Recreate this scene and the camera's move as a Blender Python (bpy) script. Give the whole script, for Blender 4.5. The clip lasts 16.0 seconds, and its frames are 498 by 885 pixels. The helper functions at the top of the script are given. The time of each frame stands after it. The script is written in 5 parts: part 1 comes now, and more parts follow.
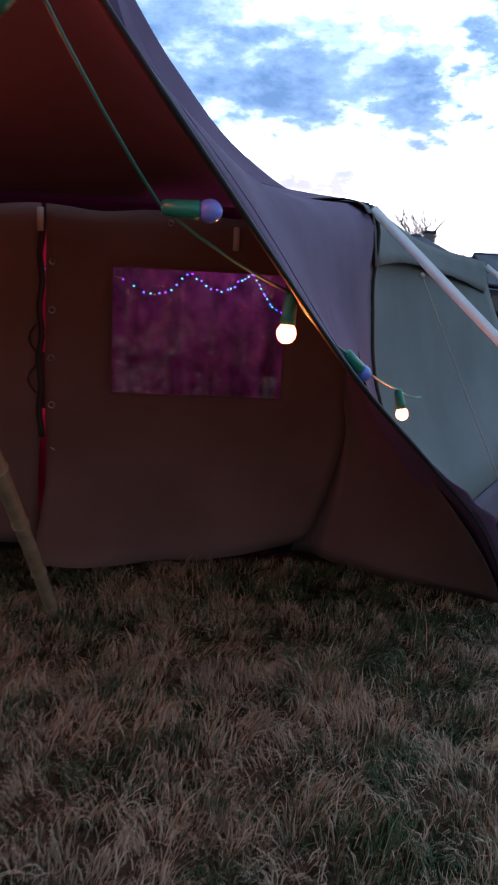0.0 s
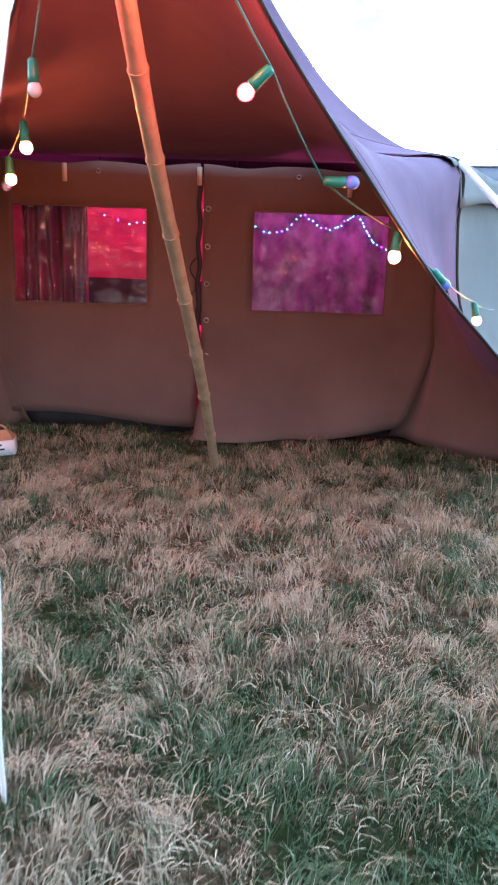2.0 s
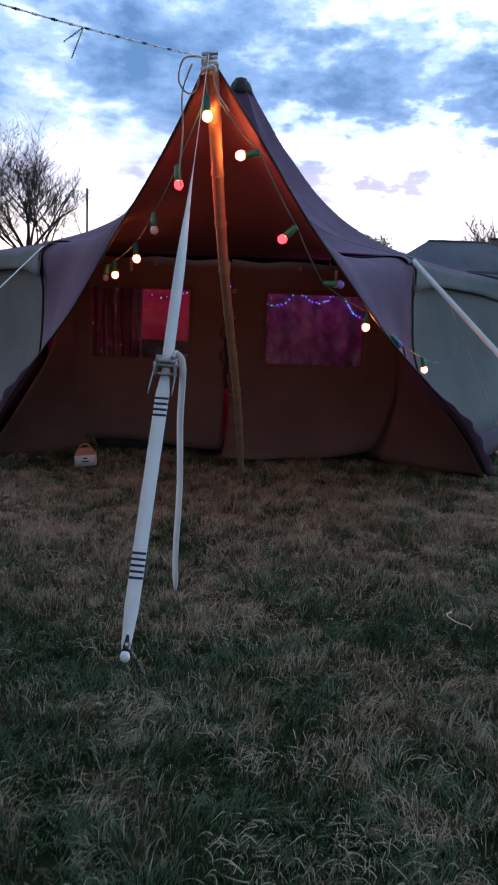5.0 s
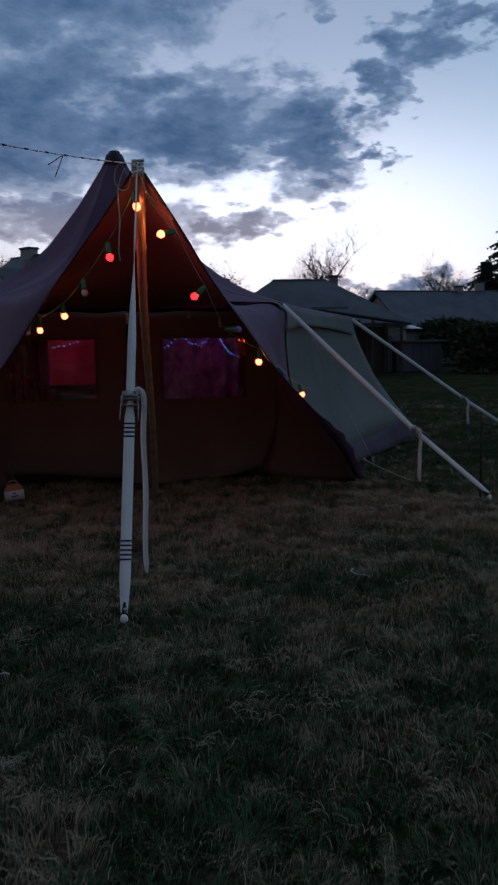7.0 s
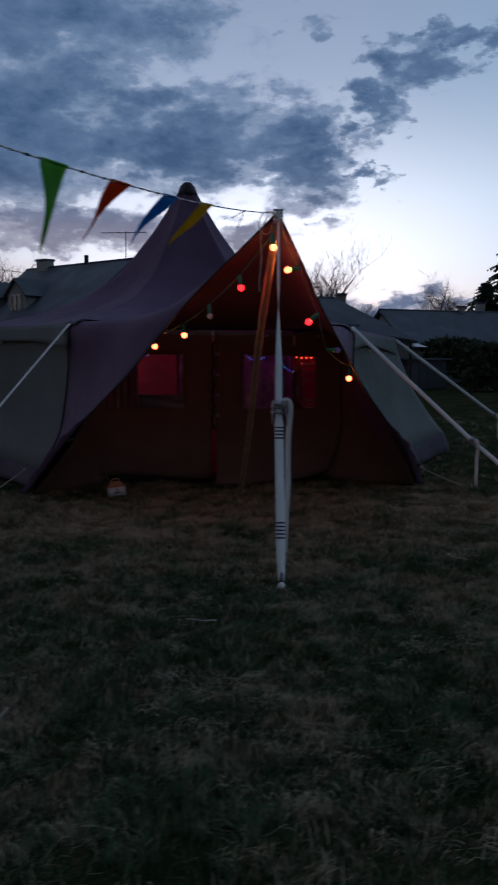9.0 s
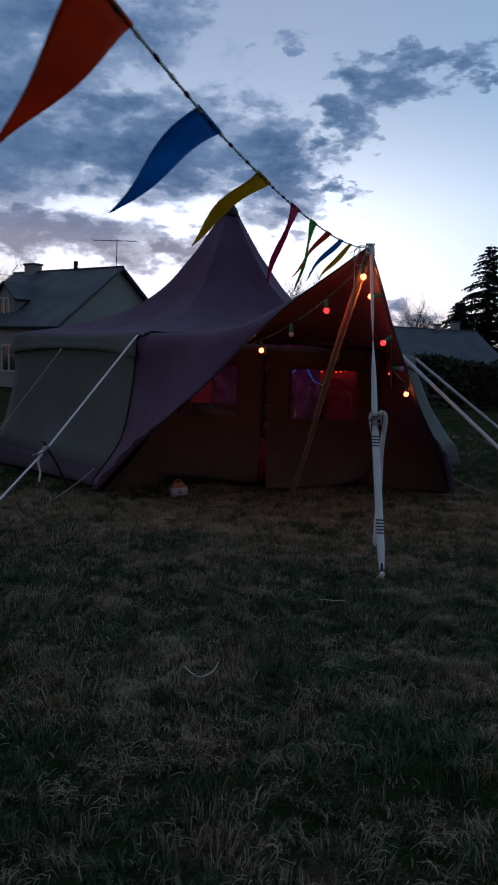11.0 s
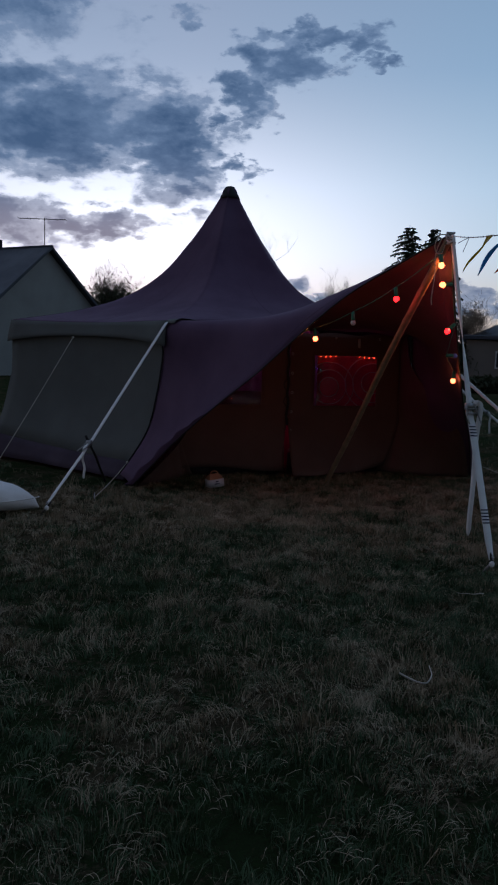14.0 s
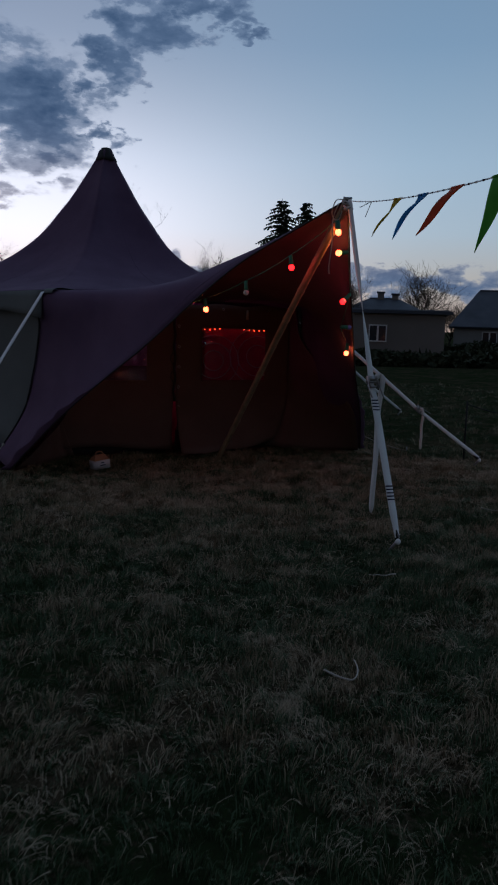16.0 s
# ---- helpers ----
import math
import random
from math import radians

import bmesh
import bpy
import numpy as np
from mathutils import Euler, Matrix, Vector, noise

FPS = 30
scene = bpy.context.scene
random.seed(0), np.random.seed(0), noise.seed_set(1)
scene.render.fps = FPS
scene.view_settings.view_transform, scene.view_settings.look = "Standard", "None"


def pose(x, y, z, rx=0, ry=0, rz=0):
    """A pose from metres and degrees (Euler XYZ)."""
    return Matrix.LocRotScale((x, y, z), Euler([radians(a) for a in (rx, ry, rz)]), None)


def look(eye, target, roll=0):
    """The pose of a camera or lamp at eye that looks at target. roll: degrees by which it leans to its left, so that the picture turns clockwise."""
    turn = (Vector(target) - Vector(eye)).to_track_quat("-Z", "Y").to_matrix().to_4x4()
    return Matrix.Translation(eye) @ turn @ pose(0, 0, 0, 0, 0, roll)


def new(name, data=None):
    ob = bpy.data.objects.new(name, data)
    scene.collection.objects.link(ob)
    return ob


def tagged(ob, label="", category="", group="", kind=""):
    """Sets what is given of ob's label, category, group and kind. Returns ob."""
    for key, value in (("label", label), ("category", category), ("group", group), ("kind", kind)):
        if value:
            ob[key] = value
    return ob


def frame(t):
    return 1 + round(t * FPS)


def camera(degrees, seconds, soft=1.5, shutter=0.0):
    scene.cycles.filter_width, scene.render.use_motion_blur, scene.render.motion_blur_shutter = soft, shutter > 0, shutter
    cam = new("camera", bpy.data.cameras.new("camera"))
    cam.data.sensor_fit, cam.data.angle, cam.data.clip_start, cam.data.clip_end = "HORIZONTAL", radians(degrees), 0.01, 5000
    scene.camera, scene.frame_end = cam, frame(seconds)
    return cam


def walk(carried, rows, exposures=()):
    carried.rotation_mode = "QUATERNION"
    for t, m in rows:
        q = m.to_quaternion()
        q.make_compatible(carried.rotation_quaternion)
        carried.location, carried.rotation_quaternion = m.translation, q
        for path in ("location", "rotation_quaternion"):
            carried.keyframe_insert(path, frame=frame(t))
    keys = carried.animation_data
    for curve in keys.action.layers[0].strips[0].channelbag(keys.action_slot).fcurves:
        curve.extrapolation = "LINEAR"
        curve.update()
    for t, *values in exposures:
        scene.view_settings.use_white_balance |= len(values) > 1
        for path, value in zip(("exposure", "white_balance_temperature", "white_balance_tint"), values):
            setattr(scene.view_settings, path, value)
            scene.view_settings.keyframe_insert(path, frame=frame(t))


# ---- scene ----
cam = camera(34.4, 16.0, soft=2.0, shutter=0.4)
PATH = [
    (0, (0.01, -0.071, 1.549), (0.005, 1.898, 1.197), 2.9),
    (0.5, (0.011, -0.398, 1.579), (-0.08, 1.569, 1.231), 2.6),
    (1, (-0.035, -0.802, 1.549), (-0.183, 1.155, 1.166), 2.6),
    (1.5, (-0.076, -1.189, 1.514), (-0.275, 0.745, 1.044), 2.4),
    (2, (-0.109, -1.522, 1.539), (-0.327, 0.401, 1.035), 1.9),
    (2.5, (-0.150, -1.885, 1.581), (-0.370, 0.045, 1.101), 1.9),
    (3, (-0.134, -2.198, 1.590), (-0.372, -0.267, 1.126), 2.1),
    (3.5, (-0.137, -2.569, 1.602), (-0.365, -0.632, 1.158), 2.1),
    (6, (-0.279, -4.428, 1.644), (-0.345, -2.446, 1.385), 1.7),
    (6.5, (-0.429, -4.728, 1.649), (-0.378, -2.741, 1.428), 0.5),
    (7, (-0.635, -5.051, 1.648), (-0.465, -3.074, 1.397), -0.9),
    (7.5, (-0.848, -5.3, 1.622), (-0.545, -3.345, 1.333), -1.1),
    (8, (-1.072, -5.617, 1.698), (-0.709, -3.668, 1.433), -0.1),
    (8.5, (-1.307, -5.939, 1.731), (-1.01, -3.974, 1.506), 0.3),
    (9, (-1.79, -6.058, 1.703), (-1.592, -4.079, 1.484), 0.4),
    (9.5, (-2.177, -6.279, 1.722), (-2.04, -4.294, 1.522), 0.6),
    (12, (-3.702, -6.786, 1.727), (-3.19, -4.863, 1.525), 3.5),
    (12.5, (-4.077, -6.649, 1.702), (-3.473, -4.755, 1.486), 3.3),
    (13, (-4.425, -6.511, 1.708), (-3.835, -4.616, 1.467), 2.3),
    (13.5, (-4.568, -6.26, 1.714), (-4.062, -4.341, 1.463), 1.9),
    (14, (-4.668, -6.22, 1.772), (-4.147, -4.304, 1.537), 1.8),
    (14.5, (-4.765, -6.238, 1.804), (-4.142, -4.349, 1.59), 2.1),
    (15, (-4.861, -6.257, 1.812), (-4.132, -4.412, 1.556), 2.1),
    (15.5, (-4.865, -6.102, 1.75), (-4.077, -4.284, 1.482), 1.7),
    (16, (-4.685, -5.723, 1.741), (-3.874, -3.917, 1.452), 1.7),
]
# ---------------------------------------------------------------- light
EXPOSURES = [(0.0, 1.4), (0.5, 1.4), (1.0, 1.65), (1.5, 2.6), (2.0, 3.6), (2.5, 3.1), (3.0, 2.5), (3.5, 2.22), (5.8, 0.5), (6.5, -0.05), (7.0, -0.42), (7.5, -0.42), (8.0, -0.55), (8.5, -0.78), (9.0, -0.55), (9.5, -0.05), (12.0, -0.42), (12.5, -0.42), (13.0, -0.58), (14.0, -0.52), (14.5, -0.65), (16.0, -0.82)]
walk(cam, [(t, look(e, g, r)) for t, e, g, r in PATH], EXPOSURES)

SUNSET_AZ = 0.16


def nodes_of(tree):
    """Short hands for adding nodes to a tree."""
    def add(kind, **props):
        n = tree.nodes.new(kind)
        for k, v in props.items():
            if k == "operation": n.operation = v
            elif k == "blend_type": n.blend_type = v
            elif k == "data_type": n.data_type = v
        return n

    def put(socket, value):
        if isinstance(value, bpy.types.NodeSocket): tree.links.new(value, socket)
        elif value is not None: socket.default_value = value

    def math_(op, a, b=None, c=None, clamp=False):
        n = add("ShaderNodeMath", operation=op)
        n.use_clamp = clamp
        for s, v in zip(n.inputs, (a, b, c)): put(s, v)
        return n.outputs[0]

    def mix(f, a, b, blend="MIX"):
        n = add("ShaderNodeMix", data_type="RGBA")
        n.blend_type = blend
        put(n.inputs[0], f)
        for s, v in ((n.inputs[6], a), (n.inputs[7], b)):
            put(s, v if isinstance(v, bpy.types.NodeSocket) else (*v, 1))
        return n.outputs[2]

    def ramp(f, stops, ease="LINEAR"):
        n = add("ShaderNodeValToRGB")
        n.color_ramp.interpolation = ease
        while len(n.color_ramp.elements) < len(stops): n.color_ramp.elements.new(0.5)
        for e, (p, c) in zip(n.color_ramp.elements, stops):
            e.position, e.color = p, (*c, 1) if len(c) == 3 else c
        put(n.inputs[0], f)
        return n.outputs[0]

    def noise_(vec, scale, detail=4, rough=0.55, warp=0.0):
        n = add("ShaderNodeTexNoise")
        put(n.inputs["Vector"], vec)
        put(n.inputs["Scale"], scale), put(n.inputs["Detail"], detail), put(n.inputs["Roughness"], rough), put(n.inputs["Distortion"], warp)
        return n.outputs[0]
    return add, put, math_, mix, ramp, noise_


def build_world():
    world = bpy.data.worlds.new("dusk")
    scene.world = world
    world.use_nodes = True
    tree = world.node_tree
    add, put, m, mix, ramp, fbm = nodes_of(tree)
    way = add("ShaderNodeTexCoord").outputs["Generated"]
    sep = add("ShaderNodeSeparateXYZ")
    put(sep.inputs[0], way)
    x, y, z = sep.outputs
    az = m("ARCTAN2", x, y)
    el = m("ARCSINE", z)
    # clear sky: by height, weaker away from the sunset
    height = m("MULTIPLY", m("MAXIMUM", el, 0.0), 1 / 1.5708)
    clear = ramp(height, [(0.0, (0.86, 0.53, 0.42)), (0.034, (0.93, 0.73, 0.62)), (0.072, (0.8, 0.84, 0.9)), (0.12, (0.70, 0.81, 0.94)), (0.2, (0.45, 0.59, 0.77)),
                          (0.33, (0.30, 0.41, 0.58)), (1.0, (0.46, 0.56, 0.72))])
    side = m("COSINE", m("SUBTRACT", az, 0.3))
    front = m("MULTIPLY_ADD", side, 0.37, 0.65)
    clear = mix(1.0, clear, front, "MULTIPLY")
    cool = m("DIVIDE", m("SUBTRACT", az, 0.2), 0.4, clamp=True)   # bluer away from the sunset
    clear = mix(cool, clear, mix(1.0, clear, (0.78, 0.98, 1.03), "MULTIPLY"))
    da, de = m("DIVIDE", m("SUBTRACT", az, 0.13), 0.30), m("DIVIDE", m("SUBTRACT", el, 0.1), 0.13)
    glow = m("EXPONENT", m("MULTIPLY", m("ADD", m("MULTIPLY", da, da), m("MULTIPLY", de, de)), -1.0))
    clear = mix(glow, clear, (0.9, 0.93, 0.98), "ADD")
    # clouds: soft masses broken up by noise
    cat = add("ShaderNodeCombineXYZ")
    put(cat.inputs[0], m("MULTIPLY", az, 7.0)), put(cat.inputs[1], m("MULTIPLY", el, 13.0))
    shifted = add("ShaderNodeCombineXYZ")
    put(shifted.inputs[0], m("MULTIPLY_ADD", az, 7.0, 31.0)), put(shifted.inputs[1], m("MULTIPLY_ADD", el, 13.0, 17.0))
    rough = fbm(cat.outputs[0], 1.0, 9, 0.58, 0.35)
    fine = fbm(cat.outputs[0], 3.2, 8, 0.6, 0.2)
    mass = None
    # the masses' outlines wander with slow and quick noise
    azw = m("ADD", az, m("ADD", m("MULTIPLY_ADD", fbm(cat.outputs[0], 1.6, 3, 0.6), 0.22, -0.11), m("MULTIPLY_ADD", fbm(cat.outputs[0], 5.0, 6, 0.6), 0.12, -0.06)))
    elw = m("ADD", el, m("ADD", m("MULTIPLY_ADD", fbm(shifted.outputs[0], 1.6, 3, 0.6), 0.09, -0.045), m("MULTIPLY_ADD", fbm(shifted.outputs[0], 5.0, 6, 0.6), 0.06, -0.03)))
    for a, e, sa, se, amp in ((1, 14.2, 9, 3.0, 1.3), (8.8, 13.4, 3.6, 2.6, 1.25), (14.2, 11.6, 2.2, 0.6, 0.75), (-12, 15, 9, 5.5, 1.2), (-10, 21, 12, 3.2, 1.15), (0, 22.5, 5, 2.0, 0.95), (9.0, 21.4, 3.4, 0.8, 0.6),
                              (14.6, 16.2, 1.7, 1.4, 0.95), (16.8, 18.2, 2.5, 1.7, 1.15), (19.8, 19.9, 2.6, 0.8, 0.9), (22.8, 18.7, 2.0, 0.4, 0.7), (-7, 8.0, 9, 1.5, 1.0), (5.0, 8.1, 4.6, 1.0, 1.0),
                              (16.5, 3.4, 4.0, 0.9, 1.0), (35, 3.2, 10, 0.9, 0.75), (-27, 13, 9, 6, 0.95), (0, 32, 30, 5, 0.8)):
        u, v = m("DIVIDE", m("SUBTRACT", azw, radians(a)), radians(sa)), m("DIVIDE", m("SUBTRACT", elw, radians(e)), radians(se))
        q = m("MULTIPLY", m("EXPONENT", m("MULTIPLY", m("ADD", m("MULTIPLY", u, u), m("MULTIPLY", v, v)), -1.0)), amp)
        mass = q if mass is None else m("MAXIMUM", mass, q)
    torn = m("ADD", m("MULTIPLY_ADD", rough, 2.3, -1.08), m("MULTIPLY_ADD", fine, 0.7, -0.33))
    dens = m("MULTIPLY_ADD", torn, m("MULTIPLY_ADD", mass, 2.2, 0.1, clamp=True), mass)
    cover = ramp(dens, [(0.18, (0, 0, 0)), (0.55, (0.78, 0.78, 0.78)), (0.9, (1, 1, 1))], "EASE")
    tone = ramp(m("ADD", m("MULTIPLY_ADD", fine, 0.4, 0.09), m("MULTIPLY_ADD", rough, 0.35, m("MULTIPLY", dens, 0.30))), [(0.38, (0.55, 0.64, 0.78)), (0.6, (0.19, 0.31, 0.49)), (0.95, (0.065, 0.145, 0.28))])
    body = mix(1.0, tone, m("MULTIPLY_ADD", side, 0.3, 0.72), "MULTIPLY")
    low = m("DIVIDE", m("SUBTRACT", el, 0.125), 0.045)   # low cloud takes the warm afterglow
    body = mix(m("MULTIPLY", m("EXPONENT", m("MULTIPLY", m("MULTIPLY", low, low), -1.0)), 0.6), body, (0.46, 0.41, 0.47))
    colour = mix(1.0, mix(cover, clear, body), (1.0, 0.98, 1.06), "MULTIPLY")
    back = add("ShaderNodeBackground")
    put(back.inputs[0], colour), put(back.inputs[1], 1.0)
    sky = add("ShaderNodeTexSky")
    sky.sky_type, sky.sun_disc, sky.sun_elevation, sky.sun_rotation = "NISHITA", False, radians(1.0), SUNSET_AZ
    air = add("ShaderNodeBackground")
    put(air.inputs[0], sky.outputs[0]), put(air.inputs[1], 0.003)
    both = add("ShaderNodeAddShader")
    put(both.inputs[0], back.outputs[0]), put(both.inputs[1], air.outputs[0])
    out = next(n for n in tree.nodes if n.type == "OUTPUT_WORLD")
    put(out.inputs[0], both.outputs[0])


build_world()

# ---------------------------------------------------------------- materials


def material(name, colour, second=None, scale=8.0, rough=0.8, metal=0.0, bump=0.3, fine=120.0, bump_scale=None, emit=None, spec=0.4, weave=0.0, through_=0.0, coord="Object"):
    """A surface of two tones, mixed by noise at one scale, with grain at another."""
    mat = bpy.data.materials.new(name)
    mat.use_nodes = True
    tree = mat.node_tree
    add, put, m, mix, ramp, fbm = nodes_of(tree)
    bsdf = next(n for n in tree.nodes if n.type == "BSDF_PRINCIPLED")
    vec = add("ShaderNodeTexCoord").outputs[coord]
    second = second or tuple(c * 0.7 for c in colour)
    big = ramp(fbm(vec, scale, 5), [(0.35, (0, 0, 0)), (0.65, (1, 1, 1))])
    grain = fbm(vec, fine, 3, 0.6)
    base = mix(big, colour, second)
    base = mix(m("MULTIPLY", grain, 0.5), base, tuple(c * 0.55 for c in colour))
    put(bsdf.inputs["Base Color"], base)
    put(bsdf.inputs["Roughness"], m("MULTIPLY_ADD", big, 0.12, rough - 0.06, clamp=True))
    put(bsdf.inputs["Metallic"], metal), put(bsdf.inputs["Specular IOR Level"], spec)
    if bump:
        n = add("ShaderNodeBump")
        put(n.inputs["Strength"], bump), put(n.inputs["Distance"], 0.01)
        put(n.inputs["Height"], m("ADD", fbm(vec, bump_scale or scale * 4, 5), m("MULTIPLY", grain, 0.4)))
        put(bsdf.inputs["Normal"], n.outputs[0])
    if emit:
        put(bsdf.inputs["Emission Color"], (*emit[0], 1)), put(bsdf.inputs["Emission Strength"], emit[1])
    if through_:
        lit = add("ShaderNodeBsdfTranslucent")
        put(lit.inputs[0], base)
        both = add("ShaderNodeMixShader")
        put(both.inputs[0], through_), put(both.inputs[1], bsdf.outputs[0]), put(both.inputs[2], lit.outputs[0])
        put(next(n for n in tree.nodes if n.type == "OUTPUT_MATERIAL").inputs[0], both.outputs[0])
    return mat


def vinyl_material():
    """Creased clear plastic sheet: lets most light through, with sharp bent reflections."""
    mat = bpy.data.materials.new("clear_vinyl")
    mat.use_nodes = True
    tree = mat.node_tree
    add, put, m, mix, ramp, fbm = nodes_of(tree)
    vec = add("ShaderNodeTexCoord").outputs["Object"]
    n = add("ShaderNodeBump")
    put(n.inputs["Strength"], 1.0), put(n.inputs["Distance"], 0.12)
    wide = add("ShaderNodeMapping")
    put(wide.inputs["Vector"], vec), put(wide.inputs["Scale"], (1.0, 1.0, 1.7))
    put(n.inputs["Height"], m("ADD", fbm(wide.outputs[0], 3.0, 1, 0.4, 1.2), m("MULTIPLY", fbm(wide.outputs[0], 8.5, 1, 0.4, 2.5), 0.2)))
    clear, gloss, fres, both = add("ShaderNodeBsdfTransparent"), add("ShaderNodeBsdfGlossy"), add("ShaderNodeFresnel"), add("ShaderNodeMixShader")
    put(clear.inputs[0], (0.9, 0.88, 0.9, 1)), put(gloss.inputs["Roughness"], 0.11), put(gloss.inputs["Normal"], n.outputs[0])
    put(fres.inputs["IOR"], 1.5), put(fres.inputs["Normal"], n.outputs[0])
    put(both.inputs[0], m("MULTIPLY_ADD", fres.outputs[0], 1.5, 0.05, clamp=True)), put(both.inputs[1], clear.outputs[0]), put(both.inputs[2], gloss.outputs[0])
    put(next(n for n in tree.nodes if n.type == "OUTPUT_MATERIAL").inputs[0], both.outputs[0])
    return mat


def grass_material(name, green, dry, dark, blades):
    """Turf: dry and green patches over metres, blade by blade variation."""
    mat = bpy.data.materials.new(name)
    mat.use_nodes = True
    tree = mat.node_tree
    add, put, m, mix, ramp, fbm = nodes_of(tree)
    bsdf = next(n for n in tree.nodes if n.type == "BSDF_PRINCIPLED")
    vec = add("ShaderNodeTexCoord").outputs["Object"]
    patch = m("MULTIPLY_ADD", fbm(vec, 3.1, 4, 0.6, 0.6), 0.42, m("MULTIPLY_ADD", fbm(vec, 9.0, 3, 0.6, 0.4), 0.16, m("MULTIPLY", fbm(vec, 1.0, 4, 0.6, 0.3), 0.42)))
    sep = add("ShaderNodeSeparateXYZ")
    put(sep.inputs[0], vec)
    worn = m("DIVIDE", m("SUBTRACT", sep.outputs[1], 2.3), 1.4)   # trodden dry strip before the porch
    patch = m("ADD", patch, m("MULTIPLY_ADD", m("EXPONENT", m("MULTIPLY", m("MULTIPLY", worn, worn), -1.0)), 0.078, -0.042))
    if blades:
        rnd = add("ShaderNodeNewGeometry").outputs["Random Per Island"]
        f = m("ADD", patch, m("MULTIPLY_ADD", rnd, 0.15, -0.075))
    else:
        f = m("ADD", patch, m("MULTIPLY_ADD", fbm(vec, 30, 4, 0.7), 0.5, -0.25))
    colour = mix(ramp(f, [(0.458, (0, 0, 0)), (0.518, (1, 1, 1))]), green, dry)
    if blades:
        colour = mix(m("MULTIPLY", m("FRACT", m("MULTIPLY", rnd, 37.0)), 0.5), colour, dark)
    else:
        colour = mix(ramp(fbm(vec, 55, 5, 0.7), [(0.35, (0.8, 0.8, 0.8)), (0.6, (0.1, 0.1, 0.1))]), colour, dark)
        n = add("ShaderNodeBump")
        put(n.inputs["Strength"], 0.8), put(n.inputs["Distance"], 0.05), put(n.inputs["Height"], fbm(vec, 18, 8, 0.7))
        put(bsdf.inputs["Normal"], n.outputs[0])
    put(bsdf.inputs["Base Color"], colour)
    put(bsdf.inputs["Roughness"], 0.75 if blades else 1.0), put(bsdf.inputs["Specular IOR Level"], 0.25 if blades else 0.0)
    return mat


PURPLE = material("plum_canvas", (0.13, 0.069, 0.134), (0.097, 0.051, 0.103), 1.6, 0.85, bump=0.25, fine=420, bump_scale=9, through_=0.06)
OLIVE = material("olive_canvas", (0.137, 0.146, 0.143), (0.11, 0.117, 0.114), 1.2, 0.88, bump=0.25, fine=380, bump_scale=7)
BROWN = material("brown_canvas", (0.13, 0.08, 0.067), (0.1, 0.06, 0.051), 1.5, 0.85, bump=0.3, fine=380, bump_scale=6)
BLACK = material("black_webbing", (0.02, 0.018, 0.02), rough=0.7, bump=0.1)
WEB = material("white_webbing", (0.87, 0.87, 0.88), (0.78, 0.78, 0.79), 6, 0.7, bump=0.4, fine=500)
NAVY = material("navy_stripe", (0.02, 0.025, 0.07), rough=0.7, bump=0.1)
STEEL = material("steel", (0.45, 0.45, 0.46), (0.3, 0.29, 0.28), 30, 0.4, metal=0.9, bump=0.15)
BAMBOO = material("bamboo", (0.32, 0.225, 0.14), (0.22, 0.15, 0.09), 12, 0.5, bump=0.3, fine=90)
CORD = material("pale_cord", (0.5, 0.46, 0.4), rough=0.9, bump=0.4, fine=300)
CABLE = material("green_cable", (0.05, 0.2, 0.15), rough=0.5, bump=0.0)
SOCKET = material("green_socket", (0.02, 0.22, 0.14), rough=0.35, bump=0.1)
VINYL = vinyl_material()
TURF = grass_material("turf", (0.022, 0.04, 0.015), (0.095, 0.074, 0.047), (0.02, 0.018, 0.011), False)
BLADES = grass_material("blades", (0.049, 0.096, 0.041), (0.4, 0.305, 0.205), (0.05, 0.046, 0.027), True)
STRAW = material("straw", (0.42, 0.34, 0.24), (0.25, 0.2, 0.13), 9, 0.8, bump=0)
FLAP = material("dark_flap", (0.07, 0.045, 0.075), (0.05, 0.035, 0.055), 2, 0.85, bump=0.25, fine=380)

# ---------------------------------------------------------------- makers


def thing(name, label, category, at=(0, 0, 0), group="", kind=""):
    ob = new(name)
    ob.location = at
    ob.empty_display_size = 0.1
    return tagged(ob, label, category, group, kind)


def flat_mesh(name, verts, faces, mat, smooth=True):
    me = bpy.data.meshes.new(name)
    me.from_pydata([tuple(v) for v in verts], [], faces)
    me.materials.append(mat)
    if smooth: me.polygons.foreach_set("use_smooth", [True] * len(me.polygons))
    me.update()
    return me


def piece(name, verts, faces, mat, parent=None, label="", smooth=True, thick=0.0):
    """One mesh part in world places under its thing, whose origin may lie anywhere."""
    ob = new(name, flat_mesh(name, verts, faces, mat, smooth))
    if parent:
        ob.parent = parent
        if not parent.parent: ob.matrix_parent_inverse = Matrix.Translation(-Vector(parent.location))
    if thick:
        mod = ob.modifiers.new("thickness", "SOLIDIFY")
        mod.thickness, mod.offset = thick, 0
    return tagged(ob, label) if label else ob


def grid_faces(rows, cols, skip=lambda i, j: False, wrap=False):
    out = []
    for i in range(rows - 1):
        for j in range(cols if wrap else cols - 1):
            if not skip(i, j):
                k = (j + 1) % cols
                out.append((i * cols + j, i * cols + k, (i + 1) * cols + k, (i + 1) * cols + j))
    return out


